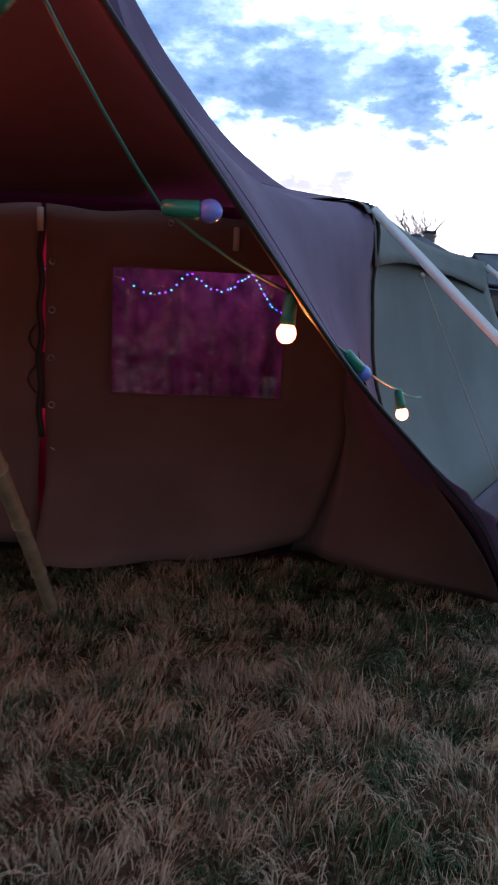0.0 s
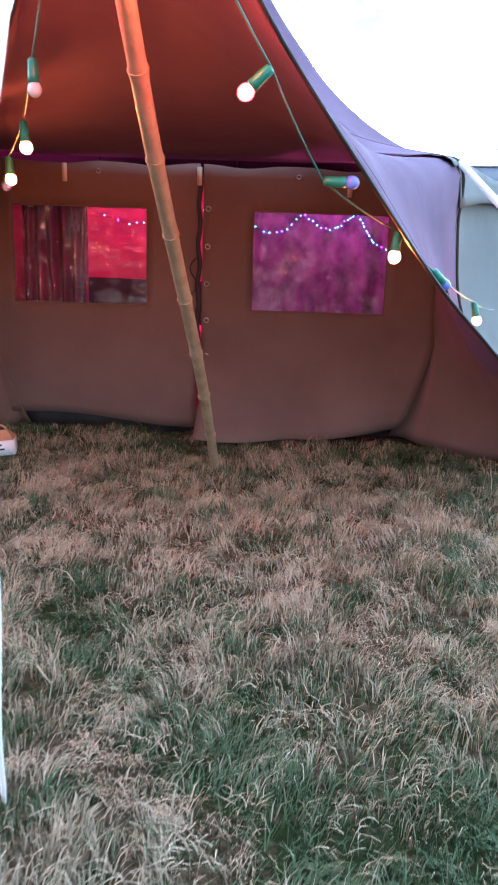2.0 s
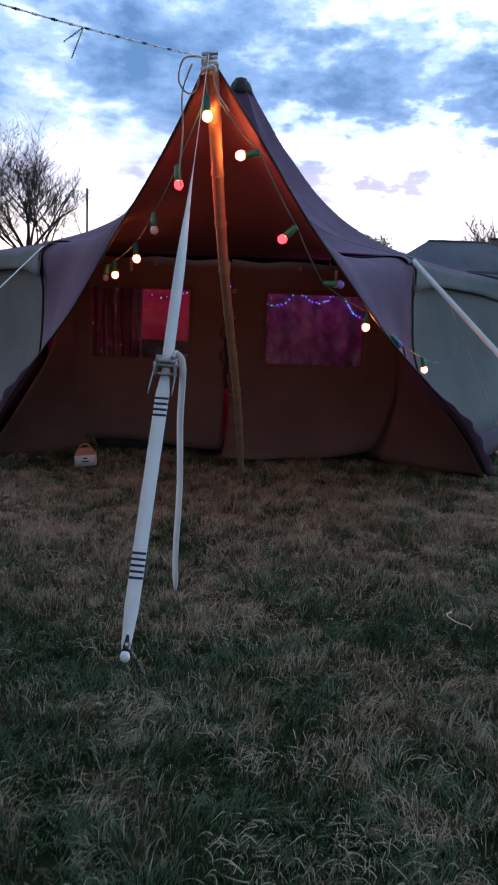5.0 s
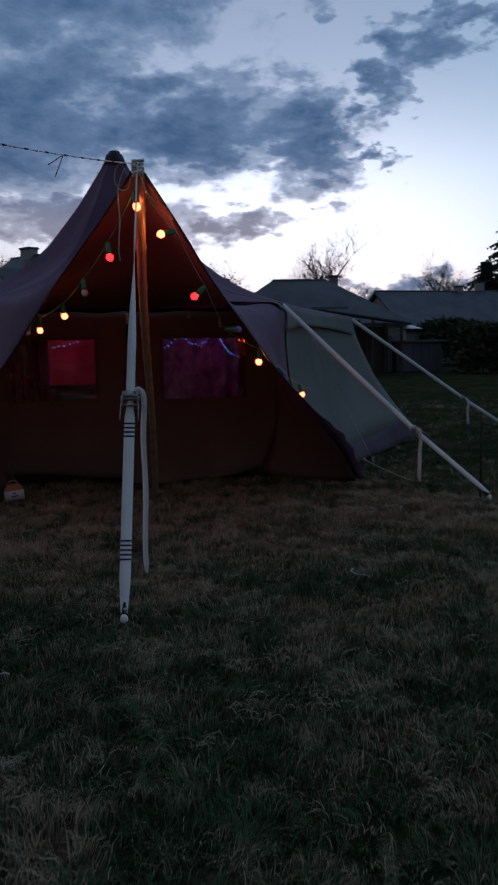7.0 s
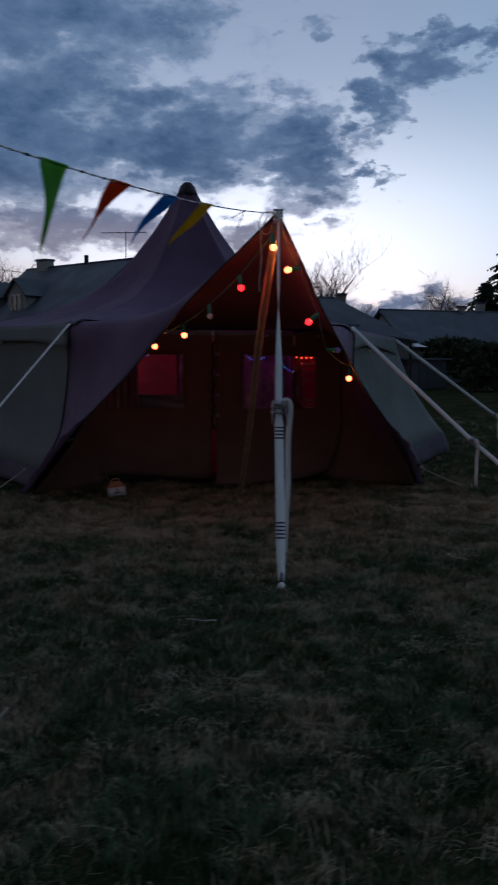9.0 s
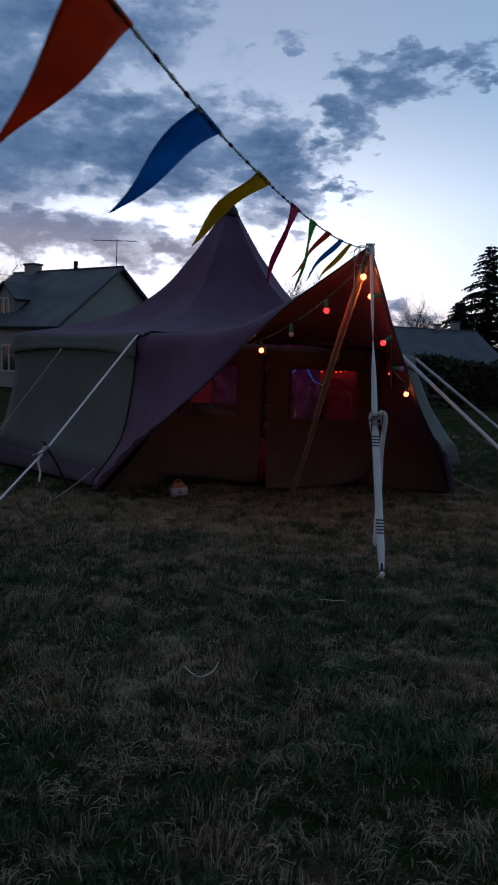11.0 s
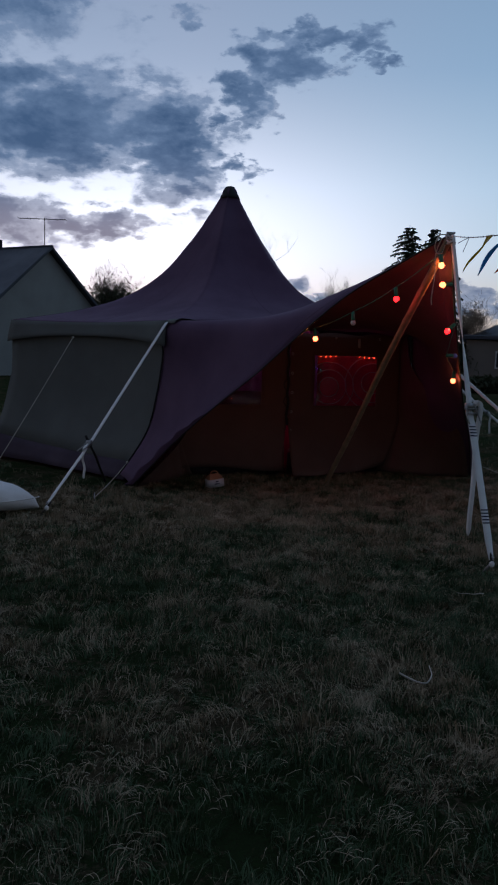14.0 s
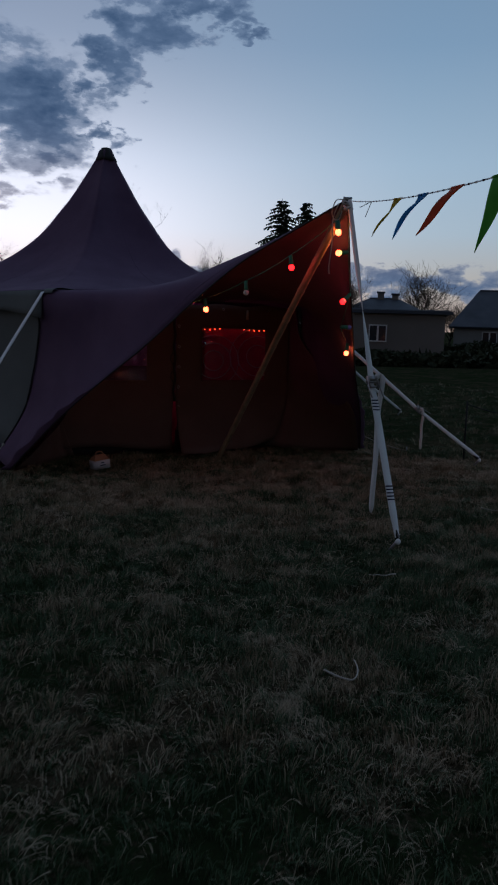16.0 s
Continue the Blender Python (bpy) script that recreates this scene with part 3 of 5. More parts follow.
def build_front():
    for i, (x0, x1, lo, hi) in enumerate(((-2.84, SPLIT - 0.012, 0.065, 2.0), (SPLIT + 0.012, 0.57, 0.03, 2.0))):
        wx0, wx1, wz0, wz1 = WINDOWS[i]
        xs = sorted([x0 + (wx0 - x0) * k / 6 for k in range(6)] + [wx0 + (wx1 - wx0) * k / 12 for k in range(13)] + [wx1 + (x1 - wx1) * k / 6 for k in range(1, 7)])
        zs = sorted([lo + (wz0 - lo) * k / 12 for k in range(12)] + [wz0 + (wz1 - wz0) * k / 8 for k in range(9)] + [wz1 + (hi - wz1) * k / 4 for k in range(1, 5)])
        verts = []
        for z in zs:
            for x in xs:
                zz = z
                if z < wz0:      # the hem hangs in a curve
                    f = (x - x0) / (x1 - x0)
                    hem = lo + (0.04 * math.sin(f * 5) + 0.02 if i == 0 else 0.09 * max(0, f - 0.55) ** 2 * 4.5)
                    zz = hem + (z - lo) * (wz0 - hem) / (wz0 - lo)
                xx = x
                if i == 1 and zz < 0.9: xx = x0 + (x - x0) * (FOLD(zz) - x0) / (x1 - x0)
                if abs(x - SPLIT) < 0.02: xx += (-0.02 if i == 0 else 0.02) * max(0, 1 - abs(zz - 0.42) / 0.36)
                p = wall_at(xx, zz)
                if i == 1: p.y -= (0.42 + 0.06 * math.sin(x * 6)) * max(0, 1 - zz / 0.75) ** 2 * min(1, max(0, (0.55 - x) / 0.7))
                if i == 1 and x > 0.05: p.y -= 0.10 * max(0, (x - 0.05) / 0.57) * max(0, 1 - zz / 1.2)
                if z == zs[-1]: p.z += 0.012 * math.sin(x * 9) + 0.01 * wob(x, 0, 0, 5)
                verts.append(p)
        inside = lambda r, c: wx0 - 1e-6 <= xs[c] < wx1 - 1e-6 and wz0 - 1e-6 <= zs[r] < wz1 - 1e-6
        piece("front_panel", verts, grid_faces(len(zs), len(xs), inside), BROWN, tent, "brown canvas front panel with a clear window", thick=0.005)
        n, k = 25, 17
        pane = [wall_at(wx0 + (wx1 - wx0) * a / (n - 1), wz0 + (wz1 - wz0) * b / (k - 1)) + Vector((0, 0.006 + 0.012 * wob(a * 0.4, b * 0.4, i, 1.3), 0)) for b in range(k) for a in range(n)]
        win = piece("window", pane, grid_faces(k, n), VINYL, tent, "creased clear plastic window sheet")
        win.visible_shadow = False
        frame_pts = [(wx0, wz0), (wx1, wz0), (wx1, wz1), (wx0, wz1), (wx0, wz0)]
        for (xa, za), (xb, zb) in zip(frame_pts, frame_pts[1:]):
            pts = [wall_at(xa + (xb - xa) * s / 10, za + (zb - za) * s / 10) + Vector((0, -0.006, 0)) for s in range(11)]
            v, f = ribbon(pts, 0.009, (0, 0, 1) if za == zb else (1, 0, 0), 0.004)
            piece("window_binding", v, f, BROWN, tent)
    # side flaps from the front wall to the awning's seam
    right = [(0.55, 4.46, 2.02), (0.52, 4.26, 1.6), (0.53, 3.5, 1.15), (0.90, 3.42, 0.7), (1.18, 3.71, 0.35), (1.39, 3.99, 0.02)]
    left = [(-2.95, 4.17, 2.02), (-2.84, 4.0, 1.6), (-2.68, 3.45, 1.15), (-2.88, 3.28, 0.7), (-3.14, 3.4, 0.35), (-3.42, 3.6, 0.02)]
    for outer, s in ((right, 1), (left, -1)):
        rows, cols = 24, 19
        verts = []
        for k in range(rows):
            q = k / (rows - 1)
            z = max(0.02, 2.0 - 1.98 * q)
            b = along(outer, q)
            a = wall_at(FOLD(z) - 0.03 if s > 0 else -2.79 + 0.25 * max(0.0, 1 - z / 0.85) ** 1.6, z)
            a.y -= 0.012
            for j in range(cols):
                f = j / (cols - 1)
                p = a.lerp(b, f)
                p.y = a.y + (b.y - a.y) * f ** 1.7
                p.y -= 0.05 * math.sin(math.pi * f) * q ** 2 - 0.07 * math.exp(-((f - 0.10) / 0.07) ** 2) * max(0.0, q - 0.5) * 2
                p.y += 0.025 * math.sin(f * 7 + 2 * q) * q * f
                p.z -= 0.05 * math.sin(math.pi * f) * q ** 6
                verts.append(p)
        piece("side_flap", verts, grid_faces(rows, cols), BROWN, tent, "brown canvas side flap with a soft fold", thick=0.005)
    for x0, x1 in ((-2.8, SPLIT - 0.07), (SPLIT + 0.05, 0.5)):   # black strip added as the shade under the hem, blocking the inner glow
        verts = [wall_at(x0 + (x1 - x0) * j / 24, 0.3 - 0.32 * k / 3) + Vector((0, 0.07 + 0.02 * math.sin(j * 0.9), 0)) for k in range(4) for j in range(25)]
        piece("hem_shade", verts, grid_faces(4, 25), BLACK, tent, "black strip standing for the shade behind the hem", thick=0.004)
    # tabs, eyelets and the door's lacing
    for x, z in ((-1.215, 1.93), (-0.13, 1.88), (-2.2, 1.93)):
        p = wall_at(x, z)
        v, f = box_mesh((p.x - 0.018, p.y - 0.02, p.z - 0.07), (p.x + 0.018, p.y - 0.008, p.z + 0.06), bevel=0.003)
        piece("hanging_tab", v, f, CORD, tent, "pale wooden toggle tab")
    for k in range(6):
        p = wall_at(SPLIT + 0.05, 0.35 + 0.27 * k)
        v, f = sweep([p + Vector((0.017 * math.cos(a), -0.01, 0.017 * math.sin(a))) for a in [i * math.tau / 12 for i in range(13)]], 0.005, 5, False)
        piece("eyelet", v, f, STEEL, tent, "brass eyelet")
    for x in (-1.95, -0.5, 0.2, -2.6):
        p = wall_at(x, 1.94)
        v, f = sweep([p + Vector((0.014 * math.cos(a), -0.01, 0.014 * math.sin(a))) for a in [i * math.tau / 12 for i in range(13)]], 0.005, 5, False)
        piece("eyelet", v, f, STEEL, tent, "brass eyelet")
    pts = [wall_at(SPLIT - 0.012, 1.95 - 1.25 * k / 30) + Vector((0.008 * math.sin(k * 0.9), -0.014, 0)) for k in range(31)]
    v, f = ribbon(pts, 0.035, (1, 0, 0), 0.006)
    piece("door_flap", v, f, BLACK, tent, "dark lacing strip beside the door slit")
    for z in (1.35, 1.12):
        a = wall_at(SPLIT - 0.03, z)
        pts = [a + Vector((-0.045 * math.sin(math.pi * s / 14), -0.025, -0.16 * s / 14)) for s in range(15)]
        v, f = sweep(pts, 0.006, 5)
        piece("lace_loop", v, f, BLACK, tent, "dark cord loop")


build_front()

# ---------------------------------------------------------------- inside the tent
PINK = material("pink_cloth", (0.6, 0.07, 0.14), (0.42, 0.04, 0.11), 3, 0.8, bump=0.2)
VIOLET = material("violet_cloth", (0.34, 0.22, 0.42), (0.11, 0.05, 0.15), 5.5, 0.8, bump=0.3)
MAROON = material("maroon_cloth", (0.2, 0.03, 0.1), (0.08, 0.015, 0.05), 3, 0.8, bump=0.2)
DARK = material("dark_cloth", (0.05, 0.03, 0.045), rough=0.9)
GLOWS = {"pink": ((1.0, 0.10, 0.42), 31.0), "blue": ((0.01, 0.09, 1.0), 2.6), "cyan": ((0.005, 0.55, 0.6), 1.8), "violet": ((0.15, 0.02, 1.0), 2.2), "red": ((1.0, 0.06, 0.02), 8.0)}
GLOW = {k: material("glow_" + k, (0.8, 0.7, 0.6), rough=0.3, bump=0, emit=e) for k, e in GLOWS.items()}


def curtain(name, label, x0, x1, y, z0, z1, mat, folds, depth):
    rows, cols = 12, 70
    verts = []
    for k in range(rows):
        s = k / (rows - 1)
        for j in range(cols):
            f = j / (cols - 1)
            sway = depth * math.sin(f * folds * math.tau + 0.8 * math.sin(s * 2 + f * 5)) * (0.35 + 0.65 * s)
            verts.append((x0 + (x1 - x0) * f, y + sway + 0.04 * wob(f * 3, s * 2, 1, 1.0), z1 + (z0 - z1) * s))
    ob = piece(name, verts, grid_faces(rows, cols), mat, thick=0.004)
    return tagged(ob, label, "curtain", "curtains in the tent")


curtain("curtain", "gathered maroon curtain hanging inside the tent window", -2.75, -2.2, 4.95, 0.05, 2.0, MAROON, 6, 0.045)
curtain("curtain", "smooth crimson cloth hung inside the tent", -4.2, -1.64, 7.55, 0.6, 2.1, PINK, 2.5, 0.06)
curtain("curtain", "violet cloth hung across the inside of the tent", -1.62, 0.3, 7.5, 0.3, 2.1, VIOLET, 5.5, 0.09)
# added cloth: its red stands for the glow through the door slit
curtain("curtain", "red cloth added to give the glow in the door slit", -1.42, -1.0, 4.98, 0.02, 0.8, PINK, 1.5, 0.03)
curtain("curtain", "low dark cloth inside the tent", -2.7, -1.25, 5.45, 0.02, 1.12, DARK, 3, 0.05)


def inner_lamp(at, colour, r):
    lamp = thing("hanging_lamp", "round pink lamp placed unseen inside the tent for its glow", "lamp", at)
    v, f = ball(at, r, 20, 12)
    piece("shade", v, f, GLOW[colour], lamp, "glowing pink shade")
    v, f = sweep([Vector(at) + Vector((0, 0, r)), Vector((at[0], at[1], 2.28))], 0.004, 5)
    piece("cord", v, f, BLACK, lamp)


inner_lamp((-2.6, 6.6, 1.92), "pink", 0.07)
# unseen lamp, added to brighten the red cloth at the door slit
inner_lamp((-0.98, 4.78, 1.2), "pink", 0.05)
# unseen lamp, added to brighten the tapestry and violet cloth
inner_lamp((-0.2, 6.6, 1.95), "pink", 0.06)


def tapestry(at, turn):
    """A crimson wall cloth printed with rings."""
    g = thing("tapestry", "crimson wall cloth printed with pale rings, hung inside", "tapestry", at)
    m = pose(at[0], at[1], at[2], 0, 0, turn)
    verts = [m @ Vector((-0.95 + 1.9 * a / 20, 0.03 * math.sin(a * 0.9) - 0.01 * math.sin(b * 0.7), -0.85 + 1.7 * b / 14)) for b in range(15) for a in range(21)]
    piece("cloth", verts, grid_faces(15, 21), PINK, g, thick=0.004)
    for cx, cz, r in ((-0.3, 0.0, 0.18), (-0.3, 0.0, 0.32), (-0.3, 0.0, 0.46), (0.5, 0.1, 0.2), (0.5, 0.1, 0.36), (0.5, 0.1, 0.5), (-0.75, 0.5, 0.22)):
        v, f = sweep([m @ Vector((cx + r * math.cos(q), -0.045, cz + r * math.sin(q))) for q in [k * math.tau / 40 for k in range(41)]], 0.008, 4, False)
        piece("ring", v, f, CARD, g, "pale printed ring")


CARD = material("white_card", (0.6, 0.58, 0.6), (0.5, 0.48, 0.5), 14, 0.7, bump=0.1)
tapestry((1.0, 7.9, 1.08), -22)


def garland():
    """Small coloured lights on a wire swagged behind the windows."""
    g = thing("fairy_lights", "fairy lights with blue and green points, swagged inside the tent", "fairy lights", (-1, 7.3, 1.7))
    knots = [(-3.0, 7.3, 1.76), (-2.5, 7.3, 1.60), (-2.2, 7.3, 1.66), (-1.95, 7.3, 1.73), (-1.45, 7.3, 1.77), (-1.06, 7.3, 1.575), (-0.8, 7.3, 1.58), (-0.62, 7.3, 1.73), (-0.45, 7.3, 1.63), (-0.26, 7.3, 1.61), (-0.14, 7.3, 1.72), (-0.03, 7.3, 1.74), (0.06, 7.3, 1.6), (0.14, 7.3, 1.48), (0.3, 7.28, 1.40)]
    pts = [along(knots, s / 110) for s in range(111)]
    v, f = sweep(pts, 0.002, 4)
    piece("wire", v, f, BLACK, g)
    rng = random.Random(3)
    shared = {}
    for i in range(4, 110, 2):
        tone = ("blue", "cyan", "blue", "violet", "cyan")[(i // 2) % 5]
        if tone not in shared:
            v, f = ball((0, 0, 0), 0.0085, 8, 5)
            shared[tone] = flat_mesh("light_point", v, f, GLOW[tone])
        ob = new("light_point", shared[tone])
        ob.parent, ob.matrix_parent_inverse = g, Matrix.Translation(-Vector(g.location))
        ob.location = pts[i] + Vector((rng.uniform(-0.008, 0.008), -0.006, rng.uniform(-0.012, 0.012)))


garland()


def red_reflections(a, b):
    """A short string of red points along the tapestry's head, standing mostly for bulb reflections."""
    g = thing("fairy_lights", "string of red glowing points standing mostly for bulb reflections in the window", "fairy lights", a)
    a, b = Vector(a), Vector(b)
    pts = [a.lerp(b, k / 40) - Vector((0, 0, 0.07 * math.sin(math.pi * (k % 20) / 20))) for k in range(41)]
    v, f = sweep(pts, 0.002, 4)
    piece("wire", v, f, BLACK, g)
    v, f = ball((0, 0, 0), 0.011, 8, 5)
    bead = flat_mesh("light_point", v, f, GLOW["red"])
    for k in range(1, 41, 2):
        ob = new("light_point", bead)
        ob.parent, ob.matrix_parent_inverse = g, Matrix.Translation(-a)
        ob.location = pts[k] - Vector((0, 0.005, 0.01))


red_reflections((0.15, 8.1, 1.72), (1.8, 7.45, 1.72))

# ---------------------------------------------------------------- pole, straps and pegs
POLE_FOOT = Vector((-0.924, 3.66, 0.0))


def bamboo_pole(foot, head):
    pole = thing("bamboo_pole", "long leaning bamboo pole holding up the awning's peak", "pole", foot)
    n = 120
    axis = head - foot
    joints = [0.1, 0.21, 0.31, 0.42, 0.53, 0.635, 0.735, 0.83, 0.92]

    def r(s):
        bulge = sum(math.exp(-((s - j) / 0.004) ** 2) for j in joints)
        return 0.030 + 0.008 * s + 0.0045 * bulge
    pts = [foot + axis * (k / n) + Vector((0.012 * math.sin(k / n * 7), 0, 0.012 * math.sin(k / n * 5))) for k in range(n + 1)]
    v, f = sweep(pts, r, 14)
    piece("shaft", v, f, BAMBOO, pole)
    for j in joints:
        p = foot + axis * j + Vector((0.012 * math.sin(j * 7), 0, 0.012 * math.sin(j * 5)))
        d = axis.normalized()
        v, f = sweep([p - d * 0.003, p + d * 0.003], r(j) + 0.0015, 14)
        piece("node_ring", v, f, BAMBOO, pole, "raised bamboo joint")


bamboo_pole(POLE_FOOT, TOP + Vector((0, 0.03, -0.02)))


def peg(at, parent, lean=(0.05, -0.03)):
    p = Vector(at)
    pts = [p + Vector((lean[0] * -1.5, lean[1] * -1.5, -0.12)), p, p + Vector((lean[0] * 0.2, lean[1] * 0.2, 0.06))]
    v, f = sweep(pts, 0.014, 8)
    piece("peg", v, f, STEEL, parent, "steel ground peg")
    v, f = ball(p + Vector((0, -0.01, 0.0)), 0.023, 12, 8, 1.2)
    piece("peg_cap", v, f, WEB, parent, "white peg cap")


def guy_strap(label, top, ratchet, base, width, across, tail, stripes=True):
    """A ratchet strap from a tent point to a peg, with its loose tail."""
    top, ratchet, base = Vector(top), Vector(ratchet), Vector(base)
    g = thing("guy_strap", label, "strap", base, "tent guy straps")
    line = lambda a, b, n: [a.lerp(b, k / n) for k in range(n + 1)]
    twist = lambda s: Vector(across)
    v, f = ribbon(line(top, ratchet, 24), width * (0.78 if stripes else 1), (lambda s: Vector(across).lerp(Vector((-0.2, 0.98, 0)), 1 - min(1, max(0, s - 0.35) * 1.7))) if stripes else twist, 0.004)
    piece("upper_strap", v, f, WEB, g)
    low = lambda s: width * (0.5 + 0.45 * min(1, s * 9)) if s < 0.1 else width * (0.95 if s < 0.86 else 0.95 - 2.6 * (s - 0.86))
    v, f = ribbon(line(ratchet, base + Vector((0, 0, 0.03)), 40), low, twist, 0.005)
    piece("lower_strap", v, f, WEB, g)
    d = (base - ratchet).normalized()
    w = Vector(across)
    w = (w - d * w.dot(d)).normalized()
    o = w.cross(d).normalized()
    if o.y > 0: o = -o
    if stripes:
        for s0, count in ((0.122, 4), (0.68, 5)):
            for k in range(count):
                c = ratchet.lerp(base + Vector((0, 0, 0.03)), s0 + 0.021 * k)
                v, f = ribbon([c - d * 0.0055 + o * 0.0015, c + d * 0.0055 + o * 0.0015], width * 0.93, w, 0.007)
                piece("stitching", v, f, NAVY, g, "dark blue stitched bar")
    rot = Matrix((w, d, o)).transposed().to_4x4()
    m = Matrix.Translation(ratchet) @ rot
    v, f = joined(box_mesh((-width * 0.72, -0.05, -0.004), (-width * 0.62, 0.06, 0.04), m, 0.004), box_mesh((width * 0.62, -0.05, -0.004), (width * 0.72, 0.06, 0.04), m, 0.004),
                  box_mesh((-width * 0.62, -0.045, 0.03), (width * 0.62, 0.0, 0.04), m, 0.004))
    piece("ratchet_frame", v, f, STEEL, g, "steel ratchet frame")
    for y, r in ((0.045, 0.009), (0.0, 0.014)):
        v, f = sweep([m @ Vector((-width * 0.85, y, 0.018)), m @ Vector((width * 0.85, y, 0.018))], r, 8)
        piece("ratchet_bolt", v, f, STEEL, g)
    for sx in (-1, 1):
        v, f = ribbon([m @ Vector((sx * width * 0.75, 0.0, 0.02)), m @ Vector((sx * width * 0.8, 0.08, 0.035)), m @ Vector((sx * width * 0.82, 0.16, 0.06))], 0.014, o, 0.005)
        piece("ratchet_handle", v, f, STEEL, g, "steel ratchet handle")
    pts = [Vector(p) for p in tail]
    v, f = ribbon([along(pts, k / 40) + Vector((0.004 * math.sin(k * 0.5), 0.006 * math.sin(k * 0.33), 0)) for k in range(41)], lambda s: (0.044 if stripes else width * 0.7) * (1 if s < 0.95 else 1 - 12 * (s - 0.95)), lambda s: Vector((math.cos(0.5 + s * 0.3), -math.sin(0.5 + s * 0.3), 0)), 0.004)
    piece("loose_tail", v, f, WEB, g, "white strap end hanging loose")
    peg(base, g)
    v, f = sweep([base + Vector((0, 0, 0.015)), base + (ratchet - base).normalized() * 0.09], 0.017, 8)
    piece("peg_sleeve", v, f, BLACK, g, "black rubber sleeve at the peg")
    return g


BASE = Vector((-0.989, -0.465, 0.05))
RATCHET = Vector((-0.945, 0.10, 1.29))
guy_strap("white ratchet guy strap from the awning's peak to a peg", TOP + Vector((0, -0.03, -0.01)), RATCHET, BASE, 0.07, (1, 0, 0),
          [RATCHET + Vector((0.02, -0.02, 0.03)), RATCHET + Vector((0.055, -0.03, 0.062)), (-0.862, 0.07, 1.29), (-0.868, 0.09, 0.95), (-0.872, 0.1, 0.5), (-0.881, 0.107, 0.15)])
guy_strap("white ratchet guy strap from the tent's front corner to a peg", (0.6, 4.42, 2.06), (1.86, 3.27, 0.67), (2.449, 2.676, 0.05), 0.052, (0.74, 0.1, 0.66),
          [(1.86, 3.25, 0.69), (1.89, 3.22, 0.68), (1.90, 3.22, 0.5), (1.89, 3.22, 0.3), (1.9, 3.23, 0.13)], False)
guy_strap("white ratchet guy strap running down beside the olive wall", (-3.0, 4.11, 2.06), (-4.05, 2.93, 0.62), (-4.522, 2.263, 0.05), 0.045, (0.75, -0.65, 0.15),
          [(-4.05, 2.9, 0.64), (-4.1, 2.86, 0.6), (-4.12, 2.86, 0.5), (-4.1, 2.87, 0.35), (-4.11, 2.88, 0.25)], False)
guy_strap("pale guy strap from the tent's far corner to a peg", (2.14, 7.72, 1.96), (4.13, 8.06, 0.62), (5.0, 8.2, 0.05), 0.055, (0.56, 0.05, 0.83),
          [(4.13, 8.04, 0.64), (4.16, 8.0, 0.6), (4.17, 8.0, 0.45), (4.17, 8.0, 0.3), (4.18, 8.0, 0.2)], False)


def guy_rope(label, top, base, r=0.005):
    g = thing("guy_rope", label, "rope", base, "tent guy ropes")
    top, base = Vector(top), Vector(base)
    v, f = sweep([top.lerp(base, k / 10) - Vector((0, 0, 0.02 * math.sin(math.pi * k / 10))) for k in range(11)], r, 6)
    piece("rope", v, f, CORD, g)
    v, f = sweep([base + Vector((0, 0, -0.1)), base + Vector((0.01, 0.02, 0.06))], 0.008, 6)
    piece("peg", v, f, STEEL, g, "thin steel peg")
    v, f = ball(top, 0.018, 8, 6)
    piece("knot", v, f, CORD, g)


guy_rope("pale guy rope from the eave's middle to the grass", (-4.11, 5.47, 1.83), (-5.25, 3.6, 0.02))
guy_rope("short pale rope from the awning's foot to a peg", (-3.52, 3.75, 0.3), (-3.99, 2.9, 0.02))
guy_rope("short pale rope from the awning's foot to a peg", (1.55, 4.3, 0.22), (2.05, 3.75, 0.02))
guy_rope("thin pale rope down the olive wall", (1.05, 5.2, 1.75), (1.9, 5.3, 0.05), 0.004)


def head_lashing():
    g = thing("rope_lashing", "pale rope lashed round the pole's head, with loose ends", "rope", TOP)
    for k in range(5):
        c = TOP + Vector((0, 0.01 - 0.008 * k, -0.005 - 0.02 * k))
        v, f = sweep([c + Vector((0.037 * math.cos(a), 0.037 * math.sin(a), 0.01 * math.sin(2 * a + k))) for a in [i * math.tau / 16 for i in range(17)]], 0.008, 6, False)
        piece("turn", v, f, WEB if k % 2 else CORD, g)
    for knots, mat in (([(-0.92, 0.72, 2.87), (-1.01, 0.72, 2.86), (-1.04, 0.74, 2.76), (-1.0, 0.76, 2.70), (-0.95, 0.76, 2.71), (-0.93, 0.75, 2.78)], CORD), ([(-0.97, 0.74, 2.84), (-1.02, 0.75, 2.7), (-1.015, 0.76, 2.5), (-1.03, 0.77, 2.3), (-1.02, 0.78, 2.22)], CORD),
                       ([(-0.86, 0.72, 2.82), (-0.83, 0.74, 2.70), (-0.77, 0.8, 2.62)], CORD)):
        v, f = sweep([along(knots, k / 24) for k in range(25)], 0.005, 5)
        piece("loose_end", v, f, mat, g, "loose cord end")
    v, f = sweep([TOP + Vector((-0.04, 0, 0.012)), TOP + Vector((0.045, 0.0, 0.016))], 0.01, 8)
    piece("clamp_bar", v, f, STEEL, g, "steel bar through the pole's head")


head_lashing()

# ---------------------------------------------------------------- festoon lights
OFF = {"blue": material("blue_bulb", (0.18, 0.25, 0.75), rough=0.25, bump=0), "white": material("white_bulb", (0.7, 0.68, 0.66), rough=0.25, bump=0)}


